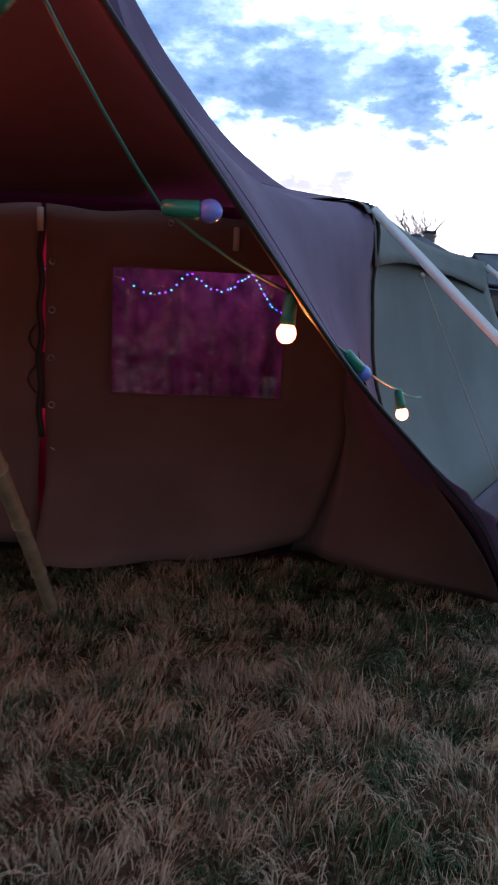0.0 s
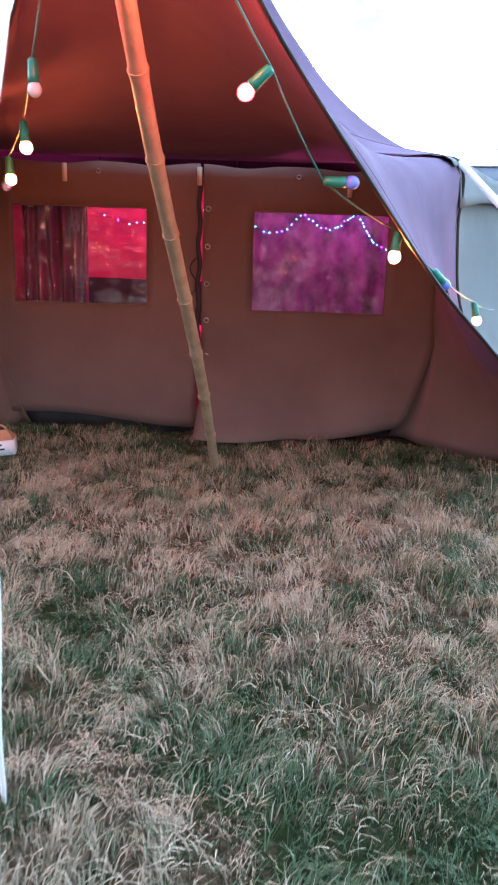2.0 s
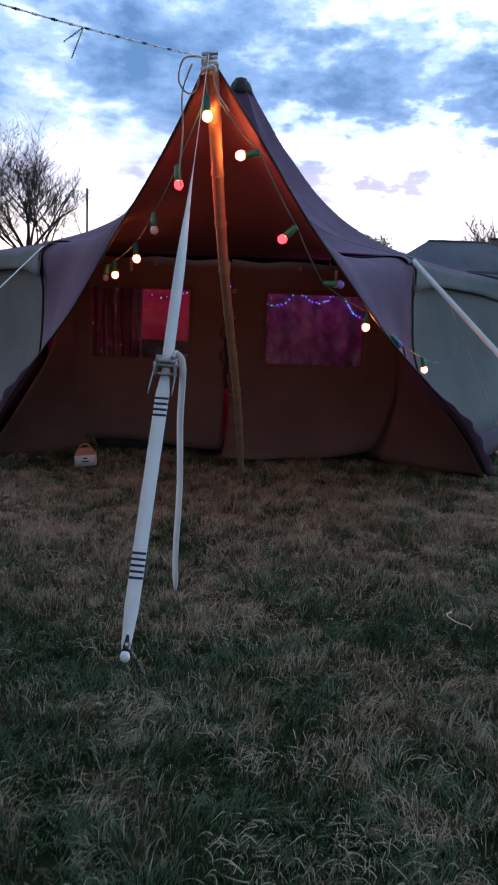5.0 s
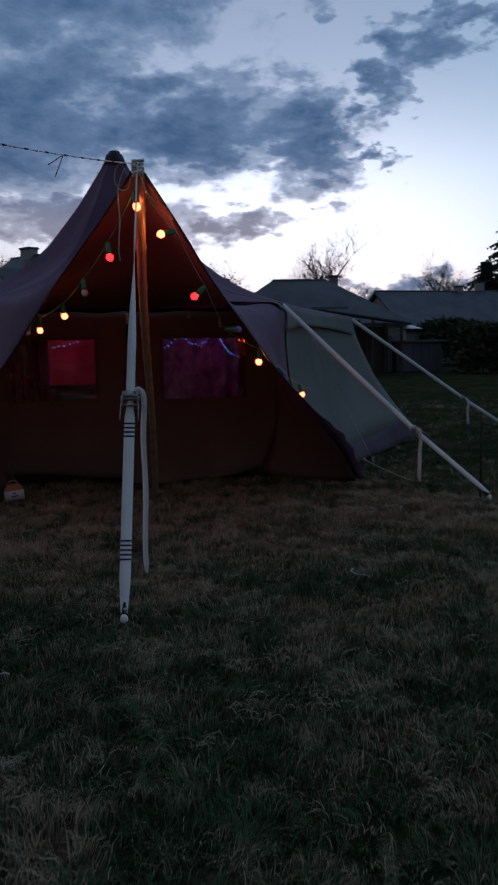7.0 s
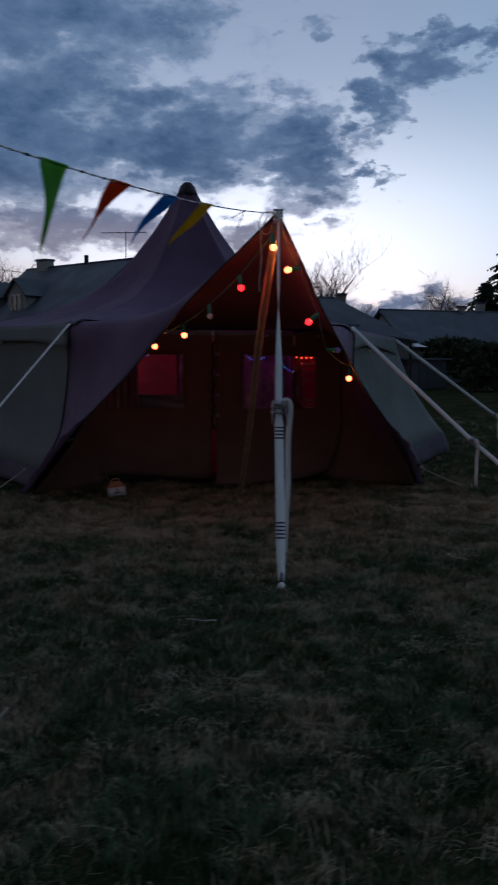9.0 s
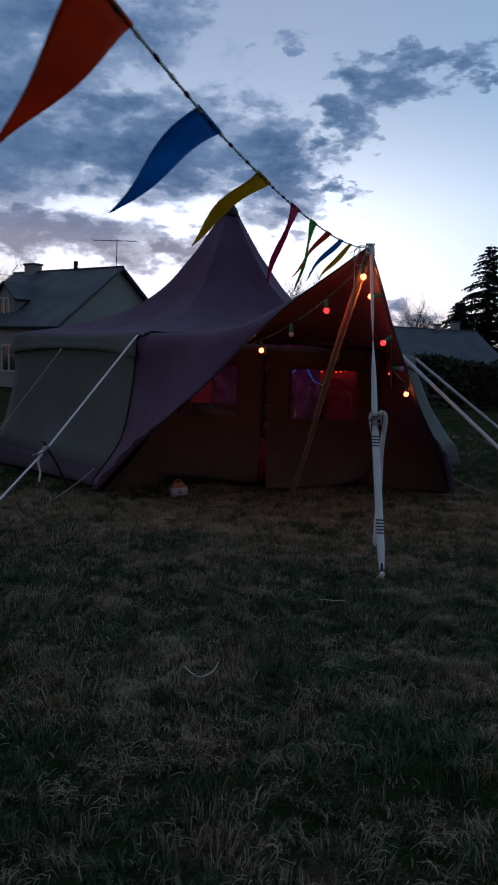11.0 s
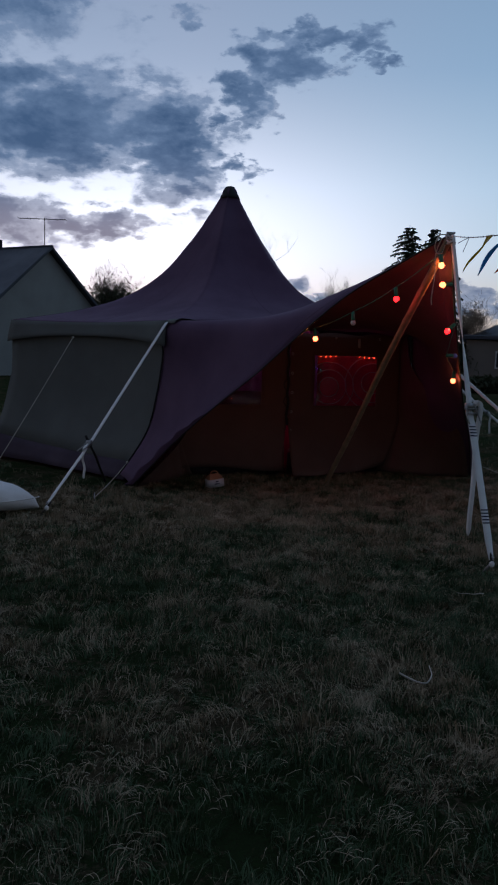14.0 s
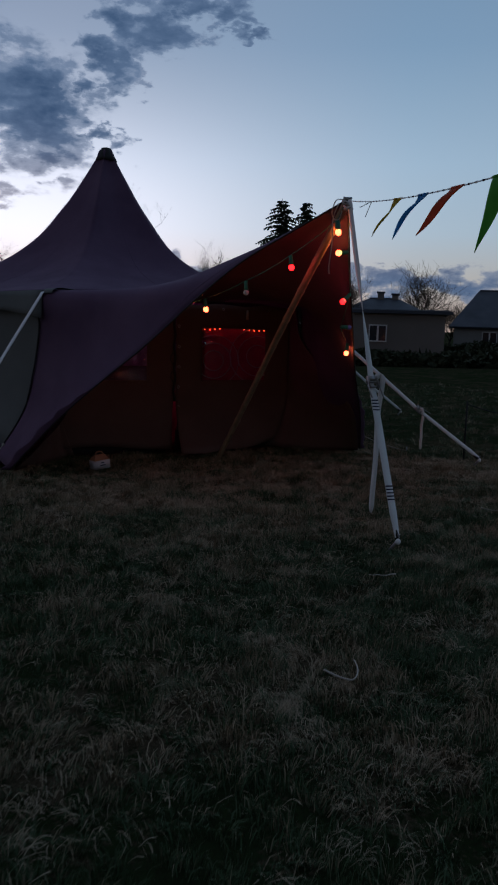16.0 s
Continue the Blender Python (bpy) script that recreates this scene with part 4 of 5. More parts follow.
def lit_glass(name, colour, strength):
    """A bulb's tinted glass, glowing, that lets its filament's light out."""
    mat = bpy.data.materials.new(name)
    mat.use_nodes = True
    add, put, m, mix, ramp, fbm = nodes_of(mat.node_tree)
    clear, shine, both = add("ShaderNodeBsdfTransparent"), add("ShaderNodeEmission"), add("ShaderNodeAddShader")
    put(shine.inputs[0], (*colour, 1)), put(shine.inputs[1], strength)
    put(both.inputs[0], clear.outputs[0]), put(both.inputs[1], shine.outputs[0])
    put(next(n for n in mat.node_tree.nodes if n.type == "OUTPUT_MATERIAL").inputs[0], both.outputs[0])
    return mat


LIT = {"warm": lit_glass("lit_warm_bulb", (1.0, 0.08, 0.033), 10.0), "red": lit_glass("lit_red_bulb", (1.0, 0.012, 0.016), 4.0)}
FILAMENT = {"warm": ((1.0, 0.28, 0.07), 1.8), "red": ((1.0, 0.06, 0.05), 1.6)}


def filament(at, colour, watts):
    lamp = bpy.data.lights.new("filament", "POINT")
    lamp.color, lamp.energy, lamp.shadow_soft_size = colour, watts, 0.012
    new("filament", lamp).location = at


def festoon(label, cable_knots, lamps):
    g = thing("string_lights", label, "string lights", cable_knots[0], "festoon strings")
    knots = [Vector(cable_knots[0])]
    for a, b in zip(cable_knots, cable_knots[1:]):
        a, b = Vector(a), Vector(b)
        knots += [a.lerp(b, s / 4) - Vector((0, 0, 0.06 * (s / 4) * (1 - s / 4))) for s in (1, 2, 3, 4)]
    v, f = sweep(knots, 0.0045, 6)
    piece("cable", v, f, CABLE, g, "green rubber cable")
    for at, axis, tone, lit in lamps:
        a, d = Vector(at), Vector(axis).normalized()
        v, f = sweep([a - d * 0.115, a - d * 0.108, a - d * 0.075, a - d * 0.05, a - d * 0.026, a - d * 0.024], lambda s: (0.013, 0.019, 0.021, 0.022, 0.024, 0.018)[round(s * 5)], 14)
        sock = piece("lamp_holder", v, f, SOCKET, g, "green plastic lamp holder")
        v, f = ball(a, 0.0285, 18, 12, 1.08, d)
        piece("bulb", v, f, LIT[tone] if lit else OFF[tone], sock, ("glowing " if lit else "unlit ") + tone + " bulb")
        if lit: filament(a, *FILAMENT[tone])
    return g


def hung(at, axis):
    """Where the cable passes a lamp's holder."""
    return Vector(at) - Vector(axis).normalized() * 0.115


RIGHT = [((-0.738, 1.113, 2.445), (-1, -0.1, -0.15), "warm", True), ((-0.492, 1.411, 2.003), (-0.75, 0, -0.7), "red", True), ((-0.115, 1.9, 1.748), (1, 0.1, -0.02), "blue", False), ((0.096, 2.283, 1.455), (-0.08, 0, -1), "warm", True),
         ((0.375, 2.65, 1.32), (0.55, 0.5, -0.55), "blue", False), ((0.70, 3.62, 1.06), (0.25, 0, -1), "warm", True)]
LEFT = [((-0.899, 0.857, 2.603), (0.1, -0.05, -1), "warm", True), ((-1.136, 1.31, 2.299), (0.1, 0, -1), "red", True), ((-1.389, 1.796, 2.063), (0.05, 0, -1), "white", False), ((-1.629, 2.288, 1.89), (0.1, 0, -1), "warm", True),
        ((-1.94, 2.84, 1.777), (0.1, 0, -1), "warm", True), ((-2.12, 3.2, 1.76), (-0.2, 0, -1), "blue", False)]
festoon("green cable of coloured festoon bulbs along the awning's edge, some lit", [(-0.86, 0.74, 2.84), (-0.82, 0.8, 2.66)] + [hung(a, d) for a, d, *_ in RIGHT] + [(0.86, 4.0, 1.1)], RIGHT)
festoon("green cable of coloured festoon bulbs under the awning, some lit", [(-0.91, 0.74, 2.85)] + [hung(a, d) for a, d, *_ in LEFT] + [(-2.4, 3.9, 1.93)], LEFT)

# ---------------------------------------------------------------- bunting
TONES = {"yellow": (0.8, 0.56, 0.03), "blue": (0.03, 0.38, 0.8), "red": (0.85, 0.14, 0.04), "green": (0.16, 0.6, 0.08), "magenta": (0.7, 0.05, 0.25)}
CLOTH = {k: material("flag_" + k, c, rough=0.75, bump=0.2, through_=0.62) for k, c in TONES.items()}


def line_at(y):
    lift = 0.04 * math.sin(math.pi * min(1.0, max(0.0, (0.75 - y) / 5.3)))
    return Vector((-0.88 + (y - 0.75) * 0.3735, y, 2.33 + (0.0193 if y > -4.55 else 0.0155) * (y + 4.55) ** 2 + lift))


def bunting():
    g = thing("bunting", "string of coloured triangular cloth flags tied to the awning's peak", "bunting", TOP)
    v, f = sweep([line_at(0.72 - k * 0.15) for k in range(84)], 0.0035, 6)
    piece("line", v, f, WEB, g, "pale twisted cord")
    for k in range(60):   # dark strand wound along the cord
        y = 0.5 - 0.1 * k
        v, f = sweep([line_at(y), line_at(y - 0.025), line_at(y - 0.05)], lambda q: 0.0032 + 0.0028 * math.sin(math.pi * q), 5)
        piece("strand", v, f, NAVY if k % 2 else WEB, g)
    v, f = sweep([line_at(-0.25), line_at(-0.25) + Vector((-0.05, 0, -0.12))], 0.003, 5)
    piece("tie", v, f, CORD, g)
    v, f = sweep([line_at(-0.25), line_at(-0.25) + Vector((-0.09, 0.02, -0.05))], 0.003, 5)
    piece("tie", v, f, CORD, g)
    rng = random.Random(8)
    tones = ("yellow", "blue", "red", "green", "magenta")
    starts = (-0.96, -1.55, -2.16, -2.74, -3.26, -3.88, -4.54, -5.16)
    swings = ((-0.235, -0.08, -0.275), (-0.23, -0.03, -0.27), (-0.19, 0.08, -0.245), (-0.06, 0.06, -0.335), (-0.09, 0.07, -0.315), (-0.235, 0.095, -0.215), (-0.245, 0.10, -0.225), (-0.21, 0.10, -0.265))
    for i in range(15):
        y0 = starts[i] if i < 8 else -5.16 - 0.61 * (i - 7)
        a, b = line_at(y0), line_at(y0 - 0.2)
        swing = Vector(swings[i]) if i < 8 else Vector((-0.2 + 0.04 * rng.uniform(-1, 1), 0.1, -0.26))
        rows, cols = 13, 8
        verts = []
        out = (b - a).cross(swing).normalized()
        for k in range(rows):
            s = k / (rows - 1)
            for j in range(cols):
                q = j / (cols - 1)
                p = a.lerp(b, 0.5 + (q - 0.5) * max(0.015, 1 - s)) + swing * s
                p += out * (0.012 * math.sin(s * 5.5 + i * 1.7) * s ** 0.5 + 0.012 * math.sin(q * 4 + s * 3 + i) * (1 - s) * s * 4)
                p += Vector((0, 0, 0.012 * math.sin(math.pi * s)))
                verts.append(p)
        piece("flag", verts, grid_faces(rows, cols), CLOTH[tones[i % 5]], g, tones[i % 5] + " cloth flag", thick=0.003)
        v, f = sweep([a.lerp(b, k / 6) + Vector((0, 0, 0.002)) for k in range(7)], 0.006, 6)
        piece("hem", v, f, CLOTH[tones[i % 5]], g)


bunting()
post = thing("bunting_post", "bamboo post holding the bunting's far end", "post", (line_at(-11.6).x, -11.6, 0))
_v, _f = sweep([Vector((line_at(-11.6).x, -11.6, z)) for z in (-0.1, 1.0, 2.0, line_at(-11.6).z + 0.1)], 0.03, 10)
piece("shaft", _v, _f, BAMBOO, post)

# ---------------------------------------------------------------- small things on the grass
KRAFT = material("kraft_card", (0.42, 0.2, 0.11), rough=0.75, bump=0.2)


def snack_box(at):
    g = thing("cardboard_box", "small white and brown cardboard carry box on the grass", "box", at)
    m = pose(at[0], at[1], at[2], 0, -6, 14)
    v, f = box_mesh((-0.1, -0.075, 0), (0.1, 0.075, 0.105), m, 0.004)
    piece("body", v, f, CARD, g, "white box body")
    hull = [(-0.1, -0.075, 0.105), (0.1, -0.075, 0.105), (0.1, 0.075, 0.105), (-0.1, 0.075, 0.105), (-0.06, -0.012, 0.165), (0.06, -0.012, 0.165), (0.06, 0.012, 0.165), (-0.06, 0.012, 0.165)]
    piece("lid", [m @ Vector(p) for p in hull], [(0, 1, 5, 4), (1, 2, 6, 5), (2, 3, 7, 6), (3, 0, 4, 7), (4, 5, 6, 7)], KRAFT, g, "brown gabled lid", False)
    v, f = sweep([m @ Vector((0.05 * math.cos(a), 0, 0.165 + 0.035 * math.sin(a))) for a in [math.pi * k / 10 for k in range(11)]], 0.009, 6)
    piece("grip", v, f, KRAFT, g)
    for w, z in ((0.02, 0.07), (0.035, 0.04)):
        v, f = box_mesh((-w, -0.0785, z), (w, -0.0765, z + 0.012), m)
        piece("printed_bar", v, f, NAVY, g)


snack_box((-2.42, 3.64, 0.0))


def fallen_twig(at, seed, size):
    rng = random.Random(seed)
    p, pts = Vector(at), []
    d = rng.uniform(0, 6)
    for k in range(7):
        pts.append(p.copy())
        d += rng.uniform(-0.7, 0.7)
        p += Vector((math.cos(d), math.sin(d), rng.uniform(-0.12, 0.12))) * size / 6
    v, f = sweep([along(pts, k / 18) for k in range(19)], lambda s: 0.005 * (1 - 0.6 * s), 5)
    tagged(piece("twig", v, f, CORD), "pale dry twig lying on the grass", "twig", "fallen twigs")


for spot in ((0.55, 0.35, 0.05, 5, 0.28), (-1.5, -1.2, 0.05, 9, 0.2)):
    fallen_twig(spot[:3], spot[3], spot[4])
_v, _f = sweep([along([(-2.735, -2.385, 0.035), (-2.694, -2.484, 0.03), (-2.653, -2.534, 0.035), (-2.58, -2.456, 0.04), (-2.545, -2.36, 0.05)], k / 20) for k in range(21)], lambda s: 0.0055 - 0.002 * s, 6)
tagged(piece("twig", _v, _f, CORD), "pale hooked twig lying on the grass", "twig", "fallen twigs")


def stake(at, tall):
    g = thing("fence_stake", "dark metal stake standing in the grass", "stake", at)
    v, f = sweep([Vector(at) + Vector((0, 0, z)) for z in (-0.1, tall * 0.5, tall)], 0.012, 8)
    piece("rod", v, f, BLACK, g)
    v, f = sweep([along([Vector(at) + Vector((0, 0, tall - 0.04)), Vector(at) + Vector((0.5, 0.1, tall - 0.16)), Vector(at) + Vector((1.2, 0.2, tall - 0.3)), Vector(at) + Vector((2.6, 0.5, 0.0))], k / 20) for k in range(21)], 0.008, 6)
    piece("cable", v, f, BLACK, g)


stake((2.50, 3.05, 0), 0.8)


def white_bag(at):
    """A slack stuffed sack lying on its side, with pinched end and a seam."""
    g = thing("storage_bag", "slack white cloth tent bag lying on the grass", "bag", at)
    rows, cols = 26, 24
    m = pose(at[0], at[1], at[2], 0, 0, 12)
    verts = []
    for k in range(rows):
        s = k / (rows - 1)
        w = (math.sin(math.pi * min(1, 0.04 + s * 0.96)) ** 0.55) * 0.27 + 0.01
        for j in range(cols):
            a = math.tau * j / cols
            q = 1 + 0.10 * wob(s * 6, math.cos(a) * 1.5, math.sin(a) * 1.5, 1.2)
            z = 0.17 * (w / 0.28) * (1 + math.sin(a)) * q * (1 if math.sin(a) > -0.6 else 0.9)
            verts.append(m @ Vector((-0.62 + 1.24 * s, w * math.cos(a) * q, z + 0.012)))
    piece("sack", verts, grid_faces(rows, cols, wrap=True), WEB, g, "creased white cloth sack")
    v, f = sweep([m @ Vector((-0.6 + 1.2 * s / 20, -0.285 * math.sin(math.pi * (0.04 + 0.92 * s / 20)) ** 0.55, 0.15)) for s in range(21)], 0.006, 5)
    piece("seam", v, f, WEB, g)


white_bag((-5.2, 2.32, 0.0))
_stick = thing("tension_stick", "short dark wooden stick leaning from the guy strap", "stick", (-3.82, 3.35, 0.2))
_v, _f = sweep([Vector((-4.08, 2.98, 0.72)), Vector((-3.95, 3.2, 0.45)), Vector((-3.82, 3.42, 0.12))], 0.014, 8)
piece("shaft", _v, _f, BLACK, _stick)

# ---------------------------------------------------------------- houses
SLATE = material("slate", (0.06, 0.07, 0.095), (0.042, 0.05, 0.068), 0.8, 0.6, bump=0.4, fine=14)
RENDERED = material("render_wall", (0.25, 0.22, 0.2), (0.2, 0.175, 0.16), 0.6, 0.9, bump=0.2, fine=20)
PALE = material("pale_wall", (0.34, 0.335, 0.33), (0.28, 0.275, 0.27), 0.6, 0.9, bump=0.2, fine=20)
FRAME = material("white_frame", (0.75, 0.75, 0.75), rough=0.5, bump=0)
PANE = material("dark_pane", (0.03, 0.035, 0.045), rough=0.08, bump=0, spec=0.6)
BARK = material("bark", (0.06, 0.045, 0.035), (0.04, 0.03, 0.024), 6, 0.9, bump=0.6, fine=40)
NEEDLE = material("needles", (0.018, 0.03, 0.016), (0.03, 0.045, 0.02), 2, 0.8, bump=0)
LEAF = material("hedge_leaf", (0.03, 0.042, 0.018), (0.045, 0.055, 0.025), 2, 0.8, bump=0)


def window(parent, m, x, z, w, h, y):
    """A framed window, on a wall face at y of the house's own axes."""
    win = piece("window", *box_mesh((x - w / 2, y - 0.06, z), (x + w / 2, y + 0.02, z + h), m), PANE, parent, "dark double window", False)
    for lo, hi in (((x - w / 2 - 0.06, y - 0.1, z - 0.06), (x + w / 2 + 0.06, y, z)), ((x - w / 2 - 0.06, y - 0.1, z + h), (x + w / 2 + 0.06, y, z + h + 0.06)), ((x - w / 2 - 0.06, y - 0.1, z), (x - w / 2, y, z + h)),
                   ((x + w / 2, y - 0.1, z), (x + w / 2 + 0.06, y, z + h)), ((x - 0.05, y - 0.1, z), (x + 0.05, y, z + h))):
        ob = piece("window_frame", *box_mesh(lo, hi, m), FRAME, parent, "white window frame", False)
        ob.parent = win
        ob.matrix_parent_inverse = Matrix()


def house(label, at, turn, long_, deep, eave, ridge, hip=0.0, wall=RENDERED, chimneys=(), windows=(), dormers=()):
    """Ridge along the house's x; its front is at -y."""
    h = thing("house", label, "house", at)
    m = pose(at[0], at[1], at[2], 0, 0, turn)
    a, b = long_ / 2, deep / 2
    gx = a - hip
    v = [(-a, -b, 0), (a, -b, 0), (a, b, 0), (-a, b, 0), (-a, -b, eave), (a, -b, eave), (a, b, eave), (-a, b, eave), (-a, 0, ridge), (a, 0, ridge)]
    sides = [(0, 1, 5, 4), (2, 3, 7, 6)] + ([(1, 2, 6, 5), (3, 0, 4, 7)] if hip else [(1, 2, 6, 9, 5), (3, 0, 4, 8, 7)])
    for s in sides: piece("wall", [m @ Vector(v[i]) for i in s], [tuple(range(len(s)))], wall, h, smooth=False, thick=0.02)
    o = 0.35
    k = (ridge - eave) / b
    re = eave - o * k
    rv = [(-a - o, -b - o, re), (a + o, -b - o, re), (a + o, b + o, re), (-a - o, b + o, re), (-gx - (0 if hip else o), 0, ridge), (gx + (0 if hip else o), 0, ridge)]
    rf = [(0, 1, 5, 4), (2, 3, 4, 5)] + ([(1, 2, 5), (3, 0, 4)] if hip else [])
    ob = piece("roof", [m @ Vector((x, y, z + 0.12)) for x, y, z in rv], rf, SLATE, h, "dark slate roof", False, thick=0.16)
    v_, f_ = sweep([m @ Vector((x, 0, ridge + 0.17)) for x in (-gx - o * (not hip), 0, gx + o * (not hip))], 0.09, 6)
    piece("ridge_tiles", v_, f_, SLATE, h)
    for x, y, w, d, top in chimneys:
        c = piece("chimney", *box_mesh((x - w / 2, y - d / 2, ridge - 1.5), (x + w / 2, y + d / 2, top), m, 0.02), wall, h, smooth=False)
        cap = piece("chimney_cap", *box_mesh((x - w / 2 - 0.06, y - d / 2 - 0.06, top), (x + w / 2 + 0.06, y + d / 2 + 0.06, top + 0.12), m, 0.02), SLATE, h, smooth=False)
    for x, z, w, t in windows: window(h, m, x, z, w, t, -b)
    for x, w, z0, z1 in dormers:
        y = -b + (z0 - eave) / k - 0.1
        face = [(x - w / 2, y, z0 - 0.6), (x + w / 2, y, z0 - 0.6), (x + w / 2, y, z1 - 0.75), (x, y, z1), (x - w / 2, y, z1 - 0.75)]
        back = [(p[0], y + 2.6, p[2]) for p in face]
        piece("dormer_wall", [m @ Vector(p) for p in face + back], [(0, 1, 2, 3, 4), (0, 4, 9, 5), (1, 6, 7, 2)], PALE, h, "pale dormer wall", False)
        rv = [(x - w / 2 - 0.2, y - 0.2, z1 - 0.9), (x, y - 0.2, z1 + 0.06), (x + w / 2 + 0.2, y - 0.2, z1 - 0.9), (x - w / 2 - 0.2, y + 3.2, z1 - 0.9), (x, y + 3.2, z1 + 0.06), (x + w / 2 + 0.2, y + 3.2, z1 - 0.9)]
        piece("dormer_roof", [m @ Vector(p) for p in rv], [(0, 1, 4, 3), (1, 2, 5, 4)], SLATE, h, smooth=False, thick=0.1)
        window(h, m, x, z0 - 0.3, w * 0.45, z1 - z0 - 0.55, y)
    return h, m


old, om = house("long slate-roofed house with dormers and an aerial", (-6.95, 40.85, 0), -45.8, 8.8, 8.0, 3.3, 6.45, wall=PALE, chimneys=[(-2.9, 0, 0.9, 0.6, 7.0)], dormers=[(-0.9, 1.7, 3.9, 5.6), (-3.9, 1.7, 3.9, 5.6)], windows=[(0.5, 0.9, 1.1, 1.3)])
_v, _f = sweep([om @ Vector((0.9, 0, 6.3)), om @ Vector((0.9, 0, 7.1))], 0.12, 8)
piece("flue", _v, _f, BLACK, old, "dark metal flue pipe")
_v, _f = joined(sweep([om @ Vector((4.2, 0, 6.4)), om @ Vector((4.2, 0, 8.1))], 0.025, 6), sweep([om @ Vector((3.0, -0.6, 8.05)), om @ Vector((5.0, 0.7, 8.05))], 0.02, 5), *[sweep([om @ Vector((3.0 + q * 0.4 + 0.2, -0.6 + q * 0.26 - 0.3, 8.05)), om @ Vector((3.0 + q * 0.4 - 0.2, -0.6 + q * 0.26 + 0.3, 8.05))], 0.012, 4) for q in range(6)])
piece("aerial", _v, _f, BLACK, old, "thin television aerial")
house("low house with a hipped slate roof", (6.2, 40.0, 0), 0, 9.8, 7.0, 2.5, 4.75, 3.4, chimneys=[(2.0, 0.6, 0.5, 0.5, 5.1)])
house("low house with a slate roof and a pale gable", (17.0, 48.5, 0), 12, 9.0, 7.5, 2.3, 4.55, wall=PALE, chimneys=[(1.5, 0, 0.4, 0.4, 5.0), (3.2, 0.3, 0.5, 0.5, 5.3)])
BUFF = material("buff_wall", (0.24, 0.21, 0.19), (0.2, 0.175, 0.16), 0.6, 0.9, bump=0.3, fine=20)
house("flat-roofed brown rendered annexe with a white window", (20.1, 31.1, 0), -34, 5.2, 5.0, 2.5, 2.56, wall=BUFF, windows=[(-0.72, 1.15, 0.8, 0.75)])
house("small house with a hipped slate roof and twin chimneys", (24.0, 38.0, 0), -34, 5.0, 4.0, 2.6, 3.45, 1.6, wall=BUFF, chimneys=[(-0.2, 0, 0.4, 0.4, 3.95), (0.7, 0, 0.4, 0.4, 3.85)])
house("white-walled house with a steep dark roof", (37.2, 39.5, 0), -39, 10.0, 6.0, 2.15, 4.5, 1.6, wall=PALE, windows=[(-2.6, 0.6, 0.9, 1.1), (0.5, 0.6, 1.4, 1.1)], chimneys=[(2, 0, 0.6, 0.6, 5.2)])

SHEET = material("grey_sheet", (0.13, 0.145, 0.17), (0.1, 0.11, 0.13), 1, 0.6, bump=0.2)


def shed(label, lo, hi, turn, roof):
    c = ((lo[0] + hi[0]) / 2, (lo[1] + hi[1]) / 2, 0)
    g = thing("shed", label, "shed", c, "garden sheds")
    m = Matrix.Translation(c) @ pose(0, 0, 0, 0, 0, turn) @ Matrix.Translation((-c[0], -c[1], 0))
    piece("body", *box_mesh(lo, hi, m, 0.02), SHEET, g, smooth=False)
    piece("roof_sheet", *box_mesh((lo[0] - 0.2, lo[1] - 0.2, hi[2] + 0.004), (hi[0] + 0.2, hi[1] + 0.2, hi[2] + 0.1), m, 0.02), roof, g, smooth=False)
    for k in range(5):
        x = lo[0] + (hi[0] - lo[0]) * (k + 0.5) / 5
        piece("batten", *box_mesh((x - 0.04, lo[1] - 0.04, 0.05), (x + 0.04, lo[1] - 0.004, hi[2] - 0.05), m), SHEET, g, smooth=False)


shed("grey sheet-metal garden shed beside the hedge", (10.2, 34.0, 0), (12.3, 36.0, 1.45), 6, SHEET)
shed("low dark garden shed with a pale flat roof", (7.9, 34.6, 0), (10.0, 36.6, 1.75), 4, RENDERED)


def parasol(at):
    g = thing("parasol", "open white garden parasol above the sheds", "parasol", at)
    p = Vector(at)
    v, f = sweep([p, p + Vector((0, 0, 2.5))], 0.025, 6)
    piece("mast", v, f, STEEL, g)
    verts = [p + Vector((0, 0, 2.55))] + [p + Vector((1.3 * math.cos(k * math.tau / 8), 1.3 * math.sin(k * math.tau / 8), 2.15)) for k in range(8)]
    piece("canopy", verts, [(0, 1 + k, 1 + (k + 1) % 8) for k in range(8)], WEB, g, "white cloth canopy", False, 0.01)


parasol((11.2, 37.6, 0))


